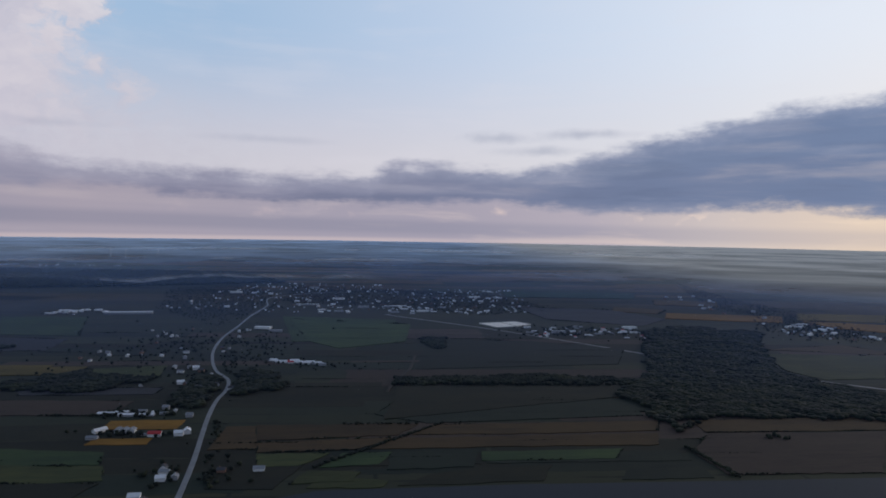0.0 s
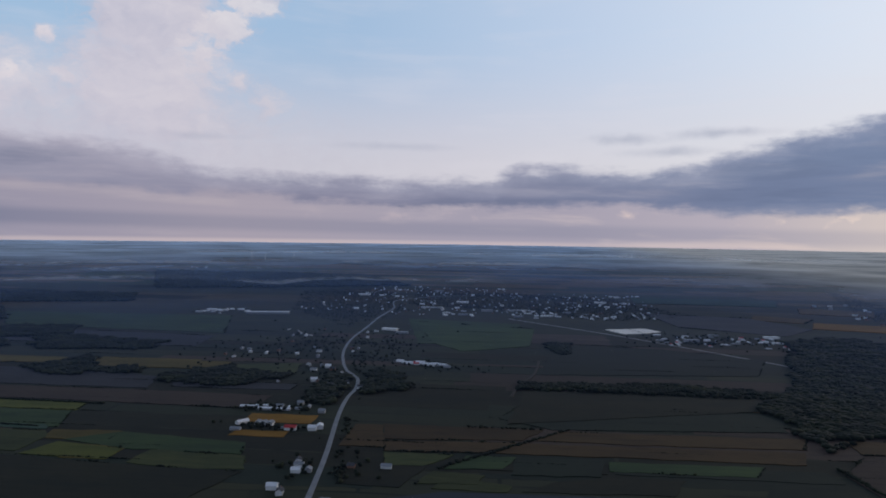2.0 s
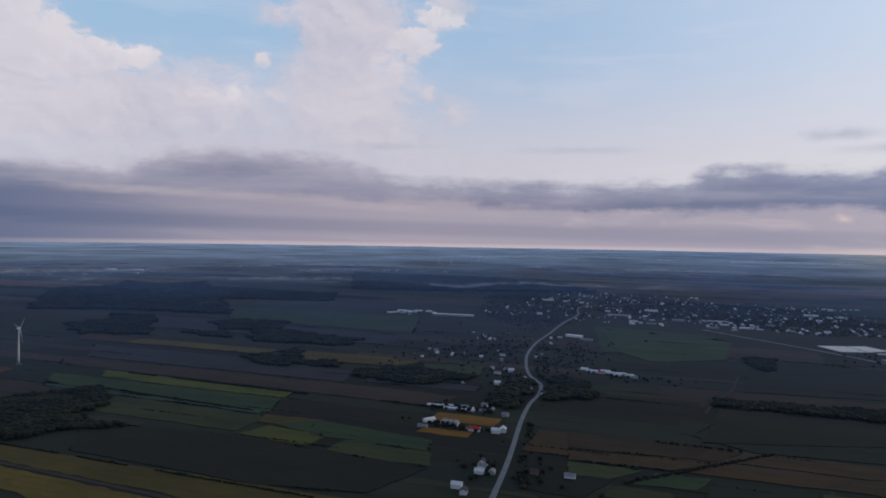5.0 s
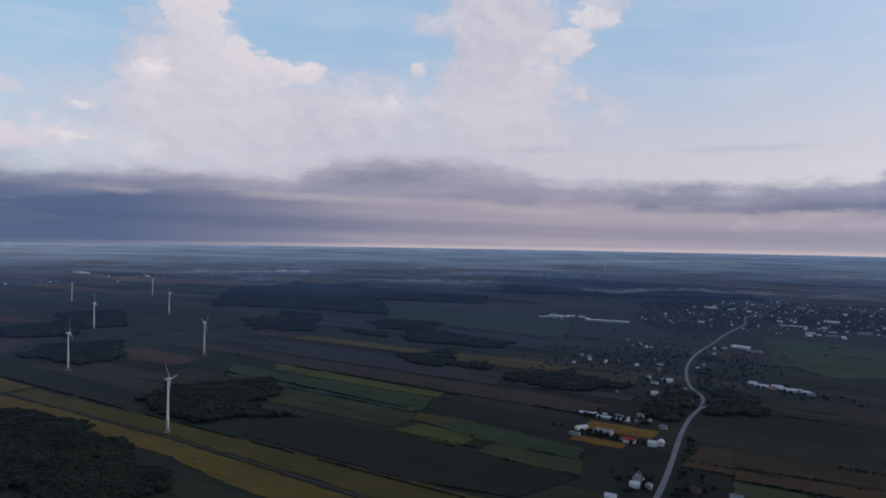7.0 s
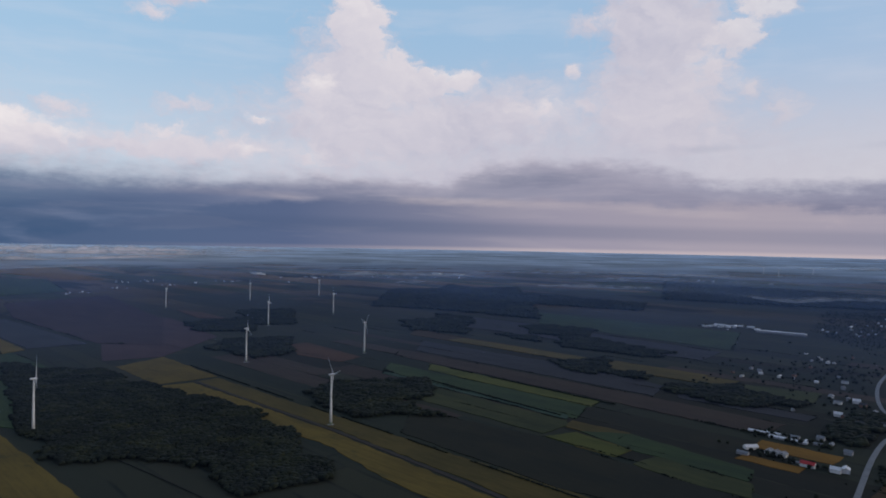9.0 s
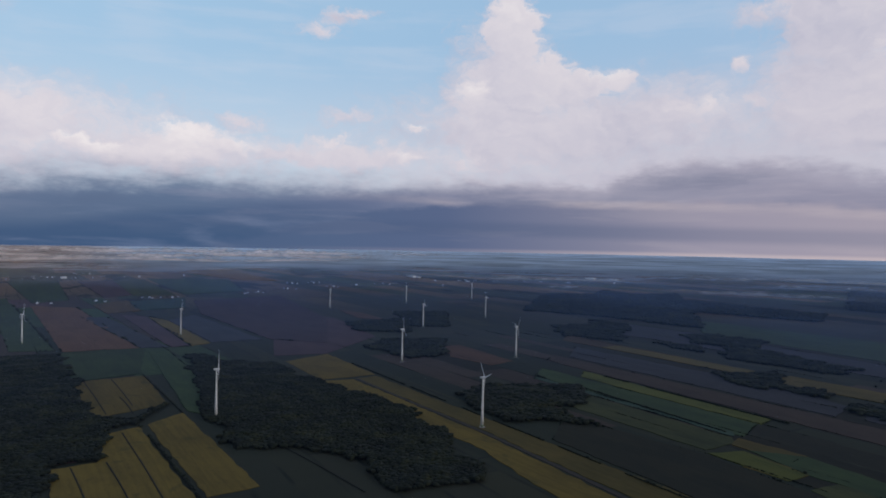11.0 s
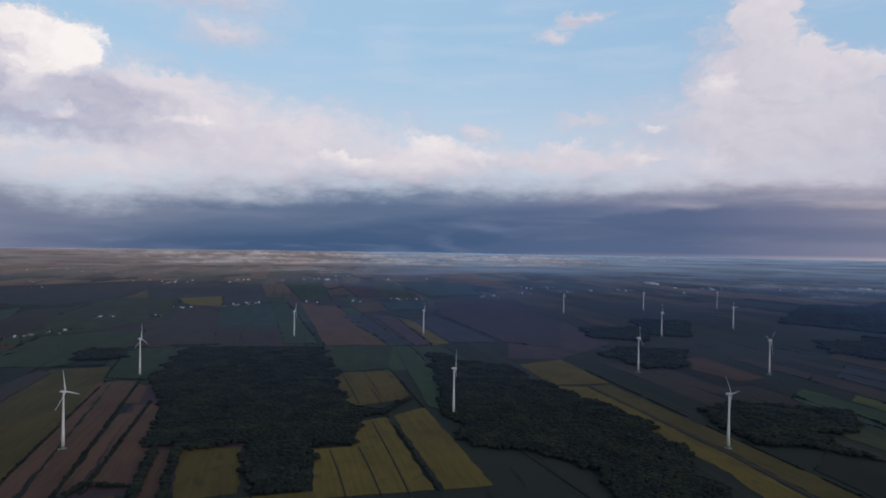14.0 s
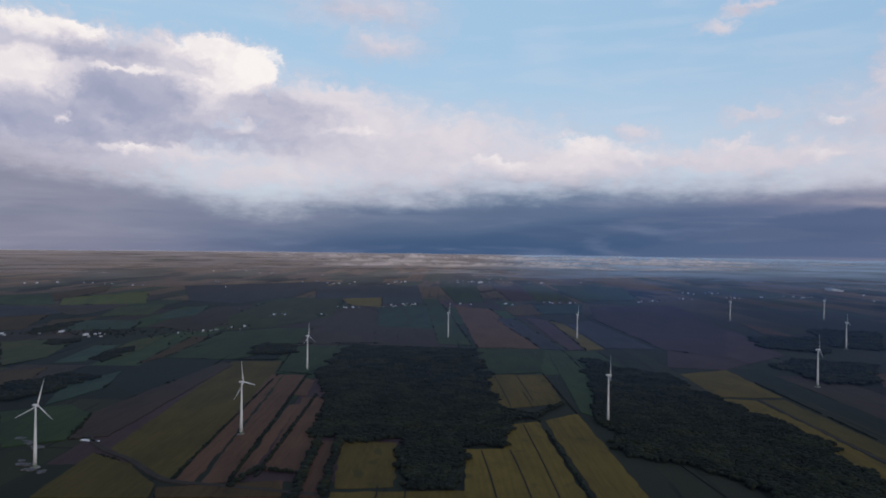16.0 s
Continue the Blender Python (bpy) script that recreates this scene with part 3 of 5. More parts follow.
FIELD_WORDS = {
    "olive": "olive green crop field beside dark hedges", "moss": "dull mossy green field of low crop", "clay": "ploughed reddish brown field in long rows",
    "straw": "ripening golden yellow crop field with faint rows", "green": "dark green pasture field bounded by ditches", "lime": "yellow-green strip of young crop",
    "amber": "orange-gold harvested field near farm buildings", "fallow": "dark brown fallow field beside the river plain", "bracken_shaded": "olive rough grass field with shade put into its colour", "meadow_shaded": "dark green grass strip with shade put into its colour", "chalk": "pale bare stony patch beside a turbine", "umber_shaded": "ploughed brown strip field with shade put into its colour", "teal": "bluish dark green field of dense leafy crop", "slate": "bare blue-grey soil field bounded by hedges", "umber": "ploughed dark brown field beside a tree line", "plum": "bare purplish brown soil field"}


FIELDS = []


def field(kind, height, *corners):
    """A crop standing a little above the soil, with uneven edges."""
    ring = []
    for i, (x0, y0) in enumerate(corners):
        x1, y1 = corners[(i + 1) % len(corners)]
        n = max(2, int(math.hypot(x1 - x0, y1 - y0) / 22))
        for j in range(n):
            w = 3.0 if j else 1.0
            ring.append((x0 + (x1 - x0) * j / n + rng.uniform(-w, w), y0 + (y1 - y0) * j / n + rng.uniform(-w, w)))
    bm = bmesh.new()
    low, top = [], []
    for x, y in ring:
        p, k = far(x, y)
        lift = (0.0 if k == 1.0 else 1.2) + (0.01 * len(FIELDS) if height > 0 else 0.0)
        low.append(bm.verts.new((p.x, p.y, p.z - 0.3)))
        top.append(bm.verts.new((p.x, p.y, p.z + 0.25 + 0.25 * height + lift)))
    cap = bm.faces.new(top)
    for i in range(len(ring)):
        j = (i + 1) % len(ring)
        bm.faces.new((low[i], low[j], top[j], top[i]))
    bmesh.ops.triangulate(bm, faces=[cap])
    bmesh.ops.recalc_face_normals(bm, faces=bm.faces)
    me = bpy.data.meshes.new("field")
    bm.to_mesh(me)
    bm.free()
    me.materials.append(MATS[kind])
    if height > 0:
        FIELDS.append(kind)
    return tagged(new("field", me), FIELD_WORDS[kind], "field", "farm fields", "structure")


def crown_shapes(level, count=6):
    """Lumpy crowns of about unit size."""
    out = []
    for i in range(count):
        bm = bmesh.new()
        bmesh.ops.create_icosphere(bm, subdivisions=level, radius=1.0)
        for v in bm.verts:
            f = 1.0 + 0.8 * noise.noise(v.co * 1.6 + Vector((i * 9.1, 0, 0))) + 0.45 * noise.noise(v.co * 3.6 + Vector((0, i * 5.3, 0)))
            v.co = v.co * f
        bm.verts.ensure_lookup_table()
        out.append((np.array([v.co[:] for v in bm.verts]), np.array([[v.index for v in f.verts] for f in bm.faces])))
        bm.free()
    return out


ROAD_LINE = [(-330, 800), (-362, 950), (-392, 1080), (-448, 1298), (-477, 1437), (-489, 1541), (-515, 1639), (-546, 1693), (-582, 1750), (-638, 1887), (-694, 2067), (-742, 2303), (-772, 2566), (-811, 2861), (-829, 3090), (-850, 3300), (-930, 3681), (-760, 4000), (-600, 4100)]


def on_road(x, y, gap=17.0):
    for (x0, y0), (x1, y1) in zip(ROAD_LINE, ROAD_LINE[1:]):
        dx, dy = x1 - x0, y1 - y0
        t = min(1.0, max(0.0, ((x - x0) * dx + (y - y0) * dy) / (dx * dx + dy * dy)))
        if math.hypot(x - x0 - t * dx, y - y0 - t * dy) < gap:
            return True
    return False


CROWNS = {1: crown_shapes(1), 2: crown_shapes(2)}


def crowns(name, spots, label, category, level=1):
    """Many crowns joined into one mesh; spots of (x, y, radius, height) on the plan."""
    vs, fs, base = [], [], 0
    for x, y, r, h in spots:
        if x > -1000 and y > 780 and on_road(x, y):
            continue
        p, k = far(x, y)
        v, f = CROWNS[level][rng.randrange(6)]
        a = rng.uniform(0, 6.28)
        c, s = math.cos(a), math.sin(a)
        q = v * (r * k * rng.uniform(0.85, 1.15), r * k * rng.uniform(0.85, 1.15), h * 0.55 * k)
        q = np.c_[q[:, 0] * c - q[:, 1] * s + p.x, q[:, 0] * s + q[:, 1] * c + p.y, q[:, 2] + p.z + h * 0.5 * k]
        vs.append(q)
        fs.append(f + base)
        base += len(v)
    v, f = np.concatenate(vs), np.concatenate(fs)
    me = bpy.data.meshes.new(name)
    me.vertices.add(len(v))
    me.vertices.foreach_set("co", v.ravel())
    me.loops.add(f.size)
    me.loops.foreach_set("vertex_index", f.ravel())
    me.polygons.add(len(f))
    me.polygons.foreach_set("loop_start", np.arange(0, f.size, 3))
    me.update(calc_edges=True)
    me.polygons.foreach_set("use_smooth", np.ones(len(f), dtype=bool))
    me.materials.append(MATS["leaves"])
    return tagged(new(name, me), label, category, kind="stuff")


def inside(x, y, poly):
    hit = False
    for i in range(len(poly)):
        (x0, y0), (x1, y1) = poly[i], poly[i - 1]
        if (y0 > y) != (y1 > y) and x < (x1 - x0) * (y - y0) / (y1 - y0) + x0:
            hit = not hit
    return hit


def woodland(kind, pace, *poly):
    """A wood filled with crowns about pace metres apart, its rim uneven."""
    xs, ys = [p[0] for p in poly], [p[1] for p in poly]
    spots = []
    x = min(xs) - pace
    while x < max(xs) + pace:
        y = min(ys) - pace
        while y < max(ys) + pace:
            px, py = x + rng.uniform(-0.6, 0.6) * pace, y + rng.uniform(-0.6, 0.6) * pace
            wx = 34 * noise.noise((px * 0.013, py * 0.013, 1.0)) + 17 * noise.noise((px * 0.06, py * 0.06, 2.0))
            wy = 34 * noise.noise((px * 0.013, py * 0.013, 7.0)) + 17 * noise.noise((px * 0.06, py * 0.06, 5.0))
            if inside(px + wx, py + wy, poly) and (kind == "wood" or rng.random() < 0.45):
                size = rng.uniform(0.45, 1.05)
                if kind == "grove":
                    spots.append((px, py, 3.6 * size, 5.8 * size))
                    y += pace
                    continue
                swell = 1.0 + 0.55 * noise.noise((px * 0.022, py * 0.022, 9.0))
                thin = noise.noise((px * 0.009, py * 0.009, 4.0)) + 0.6 * noise.noise((px * 0.035, py * 0.035, 6.0))
                if thin > 0.42:
                    size *= 0.45
                spots.append((px, py, pace * (0.5 + 0.55 * size), (4 + pace * 0.55) * swell * (0.6 + 0.4 * size)))
            y += pace
        x += pace
    crowns("woodland", spots, "dense dark green broadleaf wood among farm fields", "woodland", 1)


def hedge(x0, y0, x1, y1, pace=7.0, size=3.2, gap=0.25, spread=2.5):
    """A row of bushes and small trees along a field's edge."""
    pace = size * 0.85
    n = int(math.hypot(x1 - x0, y1 - y0) / pace)
    spots = []
    for i in range(n):
        if noise.noise((i * pace * 0.012, x0 * 0.01, y0 * 0.01)) * 0.5 + 0.5 < gap:
            continue
        t = (i + rng.random()) / n
        s = rng.uniform(0.7, 1.1) * (1.5 if rng.random() < 0.04 else 1.0)
        spots.append((x0 + (x1 - x0) * t + rng.uniform(-spread, spread), y0 + (y1 - y0) * t + rng.uniform(-spread, spread), size * s, size * 1.25 * s))
    if spots:
        crowns("hedgerow", spots, "dark hedgerow of bushes along a field edge", "hedge", 1)


def ribbon(name, points, width, mat, label, category, lift=0.5, steps=8):
    """A strip along a smooth line through plan points."""
    pts = [Vector((p[0], p[1], 0)) for p in points]
    line = []
    for i in range(len(pts) - 1):
        a, b, c, d = pts[max(i - 1, 0)], pts[i], pts[i + 1], pts[min(i + 2, len(pts) - 1)]
        for j in range(steps):
            t = j / steps
            line.append(0.5 * ((2 * b) + (c - a) * t + (2 * a - 5 * b + 4 * c - d) * t * t + (3 * b - a - 3 * c + d) * t ** 3))
    line.append(pts[-1])
    verts, faces = [], []
    for i, p in enumerate(line):
        d = (line[min(i + 1, len(line) - 1)] - line[max(i - 1, 0)]).normalized()
        side = Vector((-d.y, d.x, 0)) * width / 2
        for off, up in ((-1.15, -0.3), (-1.0, lift), (1.0, lift), (1.15, -0.3)):
            q = p + side * off
            g, k = far(q.x, q.y)
            verts.append((g.x, g.y, g.z + up + (1.0 if k < 1 and up > 0 else 0)))
        if i:
            o = 4 * (i - 1)
            faces += [(o + j, o + j + 4, o + j + 5, o + j + 1) for j in range(3)]
    return tagged(mesh_ob(name, verts, faces, mat, False), label, category, kind="structure")


ribbon("road", ROAD_LINE, 8.0, "asphalt", "pale grey two-lane country road winding to the town", "road", 0.7)
ribbon("road", [(-250, 3010), (-102, 2874), (150, 2644), (360, 2422), (578, 2174), (708, 2018), (800, 1900), (990, 1734), (1094, 1658), (1300, 1500)], 9, "gravel", "pale gravel road past the warehouses", "road", 0.6)
ribbon("track", [(-122, 1542), (-112, 1662), (-84, 1802), (-78, 2012)], 7, "dirt_track", "narrow dirt farm lane between fields", "track", 1.9)
ribbon("track", [(-1200, -780), (-1110, -686), (-1060, -604), (-982, -502), (-968, -398), (-955, -250)], 10, "dirt_track", "dirt farm track curving between fields", "track", 1.9)
ribbon("track", [(-1714, 596), (-1430, 625), (-1146, 657), (-768, 680), (-600, 684)], 9, "dirt_track", "dirt service track along the golden field", "track", 0.8)
tagged(mesh_ob("water", [(-330, 860, 0.35), (-172, 946, 0.35), (120, 985, 0.35), (400, 1010, 0.35), (700, 1040, 0.35), (1200, 1085, 0.35), (1300, 900, 0.35), (600, 820, 0.35), (0, 780, 0.35)], [tuple(range(9))], "river_water"), "dark blue-grey river water beside the fields", "water", kind="structure")

def strip(u0, u1, v0, v1, angle=6.0):
    """The corners of a field that follows the strips."""
    c, s = math.cos(radians(angle)), math.sin(radians(angle))
    return [(x * c - y * s, x * s + y * c) for x, y in ((u0, v0), (u1, v0), (u1, v1), (u0, v1))]


HEDGE = []


def lattice(angle, u0, u1, v0, v1, wide, long, kinds, level, seed, hedge_gap=0.0):
    """Strip fields side by side, in rows of uneven width along one direction."""
    r = random.Random(seed)
    c, s = math.cos(radians(angle)), math.sin(radians(angle))
    v = v0
    while v < v1:
        w = r.uniform(*wide)
        u = u0 + r.uniform(0, long[0])
        while u < u1:
            l = r.uniform(*long)
            kind = r.choice(kinds)
            if kind:
                a, b, p, q = u + 3, u + l - 3, v + 2, v + w - 2
                field(kind, level, *[(x * c - y * s, x * s + y * c) for x, y in ((a, p), (b, p), (b, q), (a, q))])
            u += l
        v += w
        # a broken hedge along the row's edge
        t = u0
        while t < u1:
            t += r.uniform(1.6, 3.0)
            if noise.noise((t * 0.004, v * 0.013, seed)) > hedge_gap:
                if r.random() < 0.4:
                    continue
                z = r.uniform(0.45, 1.0) * min(1.2, 0.5 + 2.0 * (noise.noise((t * 0.004, v * 0.013, seed)) - hedge_gap))
                HEDGE.append((t * c - (v + r.uniform(-1.2, 1.2)) * s, t * s + v * c, 2.0 * z, 2.9 * z))


lattice(6.0, -2300, -560, 880, 2450, (50, 110), (420, 1000), ["meadow_shaded", "bracken_shaded", "fallow", "meadow_shaded", "bracken_shaded", "meadow_shaded", None], -0.6, 11, 0.12)
lattice(9.0, -4700, -1900, -1900, 650, (110, 230), (450, 950), ["green", "plum", "fallow", "moss", "meadow_shaded", "fallow", "green", "bracken_shaded", "meadow_shaded"], -0.5, 12, 0.08)
lattice(5.0, -330, 900, 1020, 2500, (55, 140), (420, 900), ["bracken_shaded", "meadow_shaded", "fallow", "bracken_shaded", "meadow_shaded", None], -0.7, 13, 0.1)
crowns("hedgerows", HEDGE, "dark broken hedgerows along the strip fields", "hedge", 1)
field("olive", 1, (-1980, -835), (-2010, -695), (-1810, -640), (-985, -495), (-1110, -670))
field("clay", 2, (-1800, -645), (-1805, -615), (-970, -450), (-985, -485))
field("clay", 2, (-1805, -610), (-1810, -555), (-985, -405), (-970, -440))
field("clay", 2, (-1470, -480), (-1485, -460), (-1045, -385), (-995, -400))
field("clay", 2, (-1545, -475), (-1560, -425), (-1050, -305), (-1045, -375))
field("clay", 2, (-1770, -540), (-1740, -505), (-1560, -470), (-1570, -505))
field("clay", 2, (-1210, -345), (-1225, -300), (-945, -255), (-940, -295))
field("clay", 2, (-985, -380), (-1005, -325), (-940, -305), (-925, -370))
field("straw", 1, (-1225, -295), (-1225, -190), (-1005, -155), (-985, -240))
field("straw", 1, (-970, -240), (-1005, -50), (-970, -45), (-940, -235))
field("straw", 1, (-1910, -70), (-1940, 95), (-1590, 125), (-1515, -15))
field("straw", 1, (-1210, -70), (-1220, 0), (-1390, 10), (-1420, 65), (-1000, 125), (-975, -45))
field("straw", 1, (-1430, 80), (-1500, 150), (-1015, 215), (-1000, 140))
field("green", 1, (-2395, -130), (-2475, 115), (-1965, 85), (-1935, -70))
field("straw", 1, (-2025, 480), (-2115, 635), (-1745, 660), (-1730, 505))
field("olive", 1, (-1715, 595), (-1725, 655), (-735, 770), (-520, 795), (-500, 695), (-770, 690), (-1150, 665))
field("straw", 1, (-1715, 505), (-1705, 585), (-1145, 650), (-765, 670), (-500, 678), (-500, 640), (-745, 600), (-865, 590), (-1040, 605), (-1305, 570))
field("clay", 1, (-2140, 1060), (-2150, 1125), (-1800, 1130), (-1760, 1030), (-1945, 985))
field("amber", 1, *strip(-485, -350, 1275, 1335))
field("amber", 1, *strip(-475, -375, 1185, 1220))
field("plum", 1, (-3450, 745), (-3090, 950), (-2450, 920), (-2120, 630), (-2140, 470))
field("clay", 1, (-3435, 1080), (-3265, 1150), (-2960, 1155), (-3060, 1055))
field("meadow_shaded", 1, (75, 1130), (405, 1155), (415, 1105), (75, 1075))
field("bracken_shaded", 1, (75, 1060), (180, 1070), (155, 1000), (-60, 970), (-15, 1020))
field("meadow_shaded", 1, (305, 1085), (420, 1090), (420, 1025), (275, 1010))
field("bracken_shaded", 1, (-365, 1095), (-200, 1105), (-235, 950), (-330, 945))
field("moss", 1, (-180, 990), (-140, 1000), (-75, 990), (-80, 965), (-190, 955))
field("bracken_shaded", 1, (-165, 1095), (50, 1110), (65, 1070), (-180, 1045))
field("olive", 1, *strip(-695, -615, 1035, 1105))
field("olive", 1, *strip(-1125, -830, 1755, 1880))
field("green", 1, (-680, 2890), (-195, 2840), (-120, 2330), (-490, 2230))
field("fallow", 1, (1100, 2205), (1430, 2170), (1290, 1955), (1010, 1950))
field("bracken_shaded", 1, (960, 1890), (1190, 1810), (1350, 2050), (1040, 2020))
EDGE = []


def farm_field(kind, *corners):
    """A field with a thin, broken growth of bushes along some of its sides."""
    field(kind, 1, *corners)
    for i, (x0, y0) in enumerate(corners):
        x1, y1 = corners[(i + 1) % len(corners)]
        far_off = math.hypot(x0, y0)
        size, run = rng.uniform(1.3, 2.6) * (1.0 if far_off < 2600 else 1.7), math.hypot(x1 - x0, y1 - y0)
        gap = rng.uniform(-0.25, 0.3)
        if rng.random() < 0.25:
            continue
        for j in range(int(run / (size * 1.5))):
            t = j * size * 1.5 / run
            body = noise.noise((t * run * 0.012, x0 * 0.01, y0 * 0.01)) - gap
            if body < 0 or rng.random() < 0.2:
                continue
            z = size * rng.uniform(0.5, 1.1) * min(1.3, 0.45 + 2.0 * body) * (1.7 if rng.random() < 0.05 else 1.0)
            EDGE.append((x0 + (x1 - x0) * t + rng.uniform(-2, 2), y0 + (y1 - y0) * t + rng.uniform(-2, 2), z, z * 1.4))


farm_field("lime", (-1585, 1234), (-995, 1275), (-975, 1215), (-1515, 1174))
farm_field("green", (-1665, 1149), (-980, 1210), (-925, 1105), (-1575, 1064))
farm_field("teal", (-1565, 1059), (-960, 1115), (-935, 1090), (-1545, 1039))
farm_field("moss", (-1375, 1049), (-930, 1080), (-900, 1050), (-890, 970), (-1255, 939))
farm_field("olive", (-920, 1090), (-795, 1110), (-780, 1050), (-895, 1040))
farm_field("lime", (-875, 960), (-860, 1030), (-730, 1020), (-720, 965))
farm_field("green", (-860, 1040), (-790, 1105), (-545, 1095), (-525, 1035), (-730, 1020))
farm_field("moss", (-680, 960), (-680, 1025), (-515, 1030), (-485, 970), (-590, 950))
farm_field("umber_shaded", (-2255, 1669), (-1495, 1715), (-1385, 1635), (-2120, 1549))
farm_field("olive", (-1320, 1730), (-920, 1760), (-895, 1670), (-1240, 1625))
farm_field("moss", (-910, 1740), (-730, 1805), (-695, 1660), (-855, 1645))
farm_field("bracken_shaded", (-1185, 879), (-865, 950), (-700, 950), (-485, 960), (-515, 825), (-680, 775), (-1050, 754))
farm_field("slate", (-950, 1525), (-635, 1550), (-630, 1485), (-910, 1455))
farm_field("slate", (-1970, 1497), (-1215, 1590), (-1010, 1545), (-955, 1425), (-1805, 1347))
farm_field("fallow", (-1860, 1319), (-945, 1410), (-645, 1425), (-645, 1310), (-1005, 1290), (-1765, 1234))
farm_field("green", (-2455, 2615), (-1440, 2755), (-1220, 2275), (-1595, 2270), (-2125, 2265))
farm_field("slate", (-2600, 2134), (-2095, 2210), (-1580, 2205), (-1215, 2205), (-1165, 1985), (-2320, 1884))
farm_field("umber_shaded", (-395, 1250), (-340, 1255), (-305, 1125), (-385, 1115))
farm_field("umber_shaded", (-100, 1610), (495, 1660), (475, 1535), (190, 1505), (-95, 1485))
farm_field("meadow_shaded", (-95, 1470), (440, 1515), (415, 1380), (-25, 1295), (-130, 1350))
farm_field("umber_shaded", (-345, 1265), (-40, 1290), (-75, 1215), (-315, 1170))
farm_field("umber_shaded", (-315, 1160), (-80, 1200), (-140, 1130), (-300, 1105))
farm_field("umber_shaded", (-15, 1285), (435, 1340), (410, 1270), (90, 1230), (-50, 1220))
farm_field("umber_shaded", (-80, 1195), (405, 1255), (385, 1185), (-115, 1135))
farm_field("moss", (-300, 1100), (-180, 1110), (-220, 1045), (-280, 1035))
farm_field("green", (-160, 1110), (-80, 1120), (-95, 1060), (-185, 1040))
farm_field("green", (70, 1130), (315, 1160), (290, 1105), (70, 1085))
farm_field("moss", (-200, 1025), (-120, 1025), (-125, 985), (-215, 970))
farm_field("meadow_shaded", (-80, 1115), (65, 1140), (55, 1055), (-80, 1035))
farm_field("meadow_shaded", (-45, 2315), (310, 2325), (590, 2185), (505, 1930), (-65, 1810))
farm_field("green", (-625, 2800), (-125, 2700), (-120, 2270), (-320, 2115), (-445, 2250))
farm_field("umber_shaded", (495, 1345), (925, 1400), (860, 1300), (500, 1265))
farm_field("fallow", (495, 1250), (855, 1290), (700, 1060), (445, 1040), (430, 1145))
farm_field("moss", (1015, 2145), (1405, 2140), (1175, 1785), (1000, 1760), (955, 1870))
farm_field("umber_shaded", (1065, 2225), (1390, 2350), (1455, 2215), (1415, 2155))
farm_field("straw", (1735, 3305), (2165, 3300), (1970, 3000), (1600, 3045))
farm_field("amber", (1075, 3245), (1595, 3175), (1480, 2935), (1000, 3025))
farm_field("umber", (1220, 3930), (1570, 3855), (1450, 3565), (1140, 3635))
farm_field("umber", (885, 3480), (1120, 3385), (1025, 3205), (815, 3275))
farm_field("slate", (365, 3400), (830, 3345), (990, 2995), (820, 2765), (455, 2925))
farm_field("teal", (385, 4335), (1235, 4350), (1125, 3965), (375, 3930))
farm_field("slate", (-5690, -1720), (-5940, -870), (-4190, -575), (-4010, -785), (-4545, -915), (-4390, -1160), (-4295, -1290))
farm_field("straw", (-4365, -1155), (-4545, -905), (-3790, -755), (-3760, -905))
farm_field("green", (-4245, -1275), (-4335, -1150), (-3510, -950), (-3290, -980))
farm_field("fallow", (-3230, -960), (-3720, -895), (-3690, -765), (-2940, -595), (-2905, -340), (-2380, -260), (-2395, -705))
farm_field("teal", (-3790, -780), (-3985, -520), (-2960, -370), (-2940, -595))
farm_field("green", (-4185, -560), (-4180, -460), (-2450, -145), (-2470, -270))
farm_field("clay", (-4045, -365), (-3880, -145), (-2425, 95), (-2420, -125))
farm_field("green", (-2375, -125), (-2390, 50), (-1975, 90), (-1920, -50))
farm_field("slate", (-3410, -110), (-3395, -10), (-2410, 185), (-2425, 100))
farm_field("plum", (-3465, 45), (-3380, 150), (-2420, 250), (-2410, 190))
farm_field("straw", (-3375, 160), (-3195, 230), (-2465, 320), (-2420, 255))
farm_field("slate", (-3195, 235), (-3390, 360), (-2500, 505), (-2485, 330))
farm_field("plum", (-4160, 435), (-4425, 985), (-3075, 910), (-2345, 700), (-2495, 530), (-3425, 395))
farm_field("plum", (-6115, -235), (-6240, 15), (-4680, 120), (-4490, -30))
farm_field("teal", (-4190, 100), (-4400, 410), (-3765, 355), (-3675, 110))
farm_field("umber", (-4045, -85), (-4275, 90), (-3655, 140), (-3550, -10))
farm_field("green", (-6220, -725), (-6230, -380), (-4350, -205), (-4200, -370))
farm_field("moss", (-6240, 25), (-6370, 260), (-4595, 375), (-4610, 130))
farm_field("green", (-2335, 120), (-2325, 180), (-1475, 260), (-1445, 205), (-1510, 160))
farm_field("green", (-6505, 280), (-6265, 935), (-4865, 845), (-4665, 435))
farm_field("lime", (-3950, -2810), (-4620, -2625), (-3720, -2125), (-3505, -2515))
farm_field("umber", (-4220, -3095), (-5250, -3305), (-4565, -2920), (-3730, -2700))
farm_field("umber", (-2865, -2345), (-3060, -2235), (-2530, -1960), (-2465, -2010))
farm_field("umber", (-2835, -2065), (-3020, -1955), (-2725, -1855), (-2520, -1880))
farm_field("teal", (-2860, -1965), (-2900, -1665), (-2625, -1555), (-2520, -1780))
farm_field("teal", (-3345, -1775), (-3720, -1740), (-3200, -1550), (-2910, -1615))
farm_field("slate", (-5295, -2700), (-6380, -1730), (-4420, -1485), (-3885, -1645), (-3940, -1970))
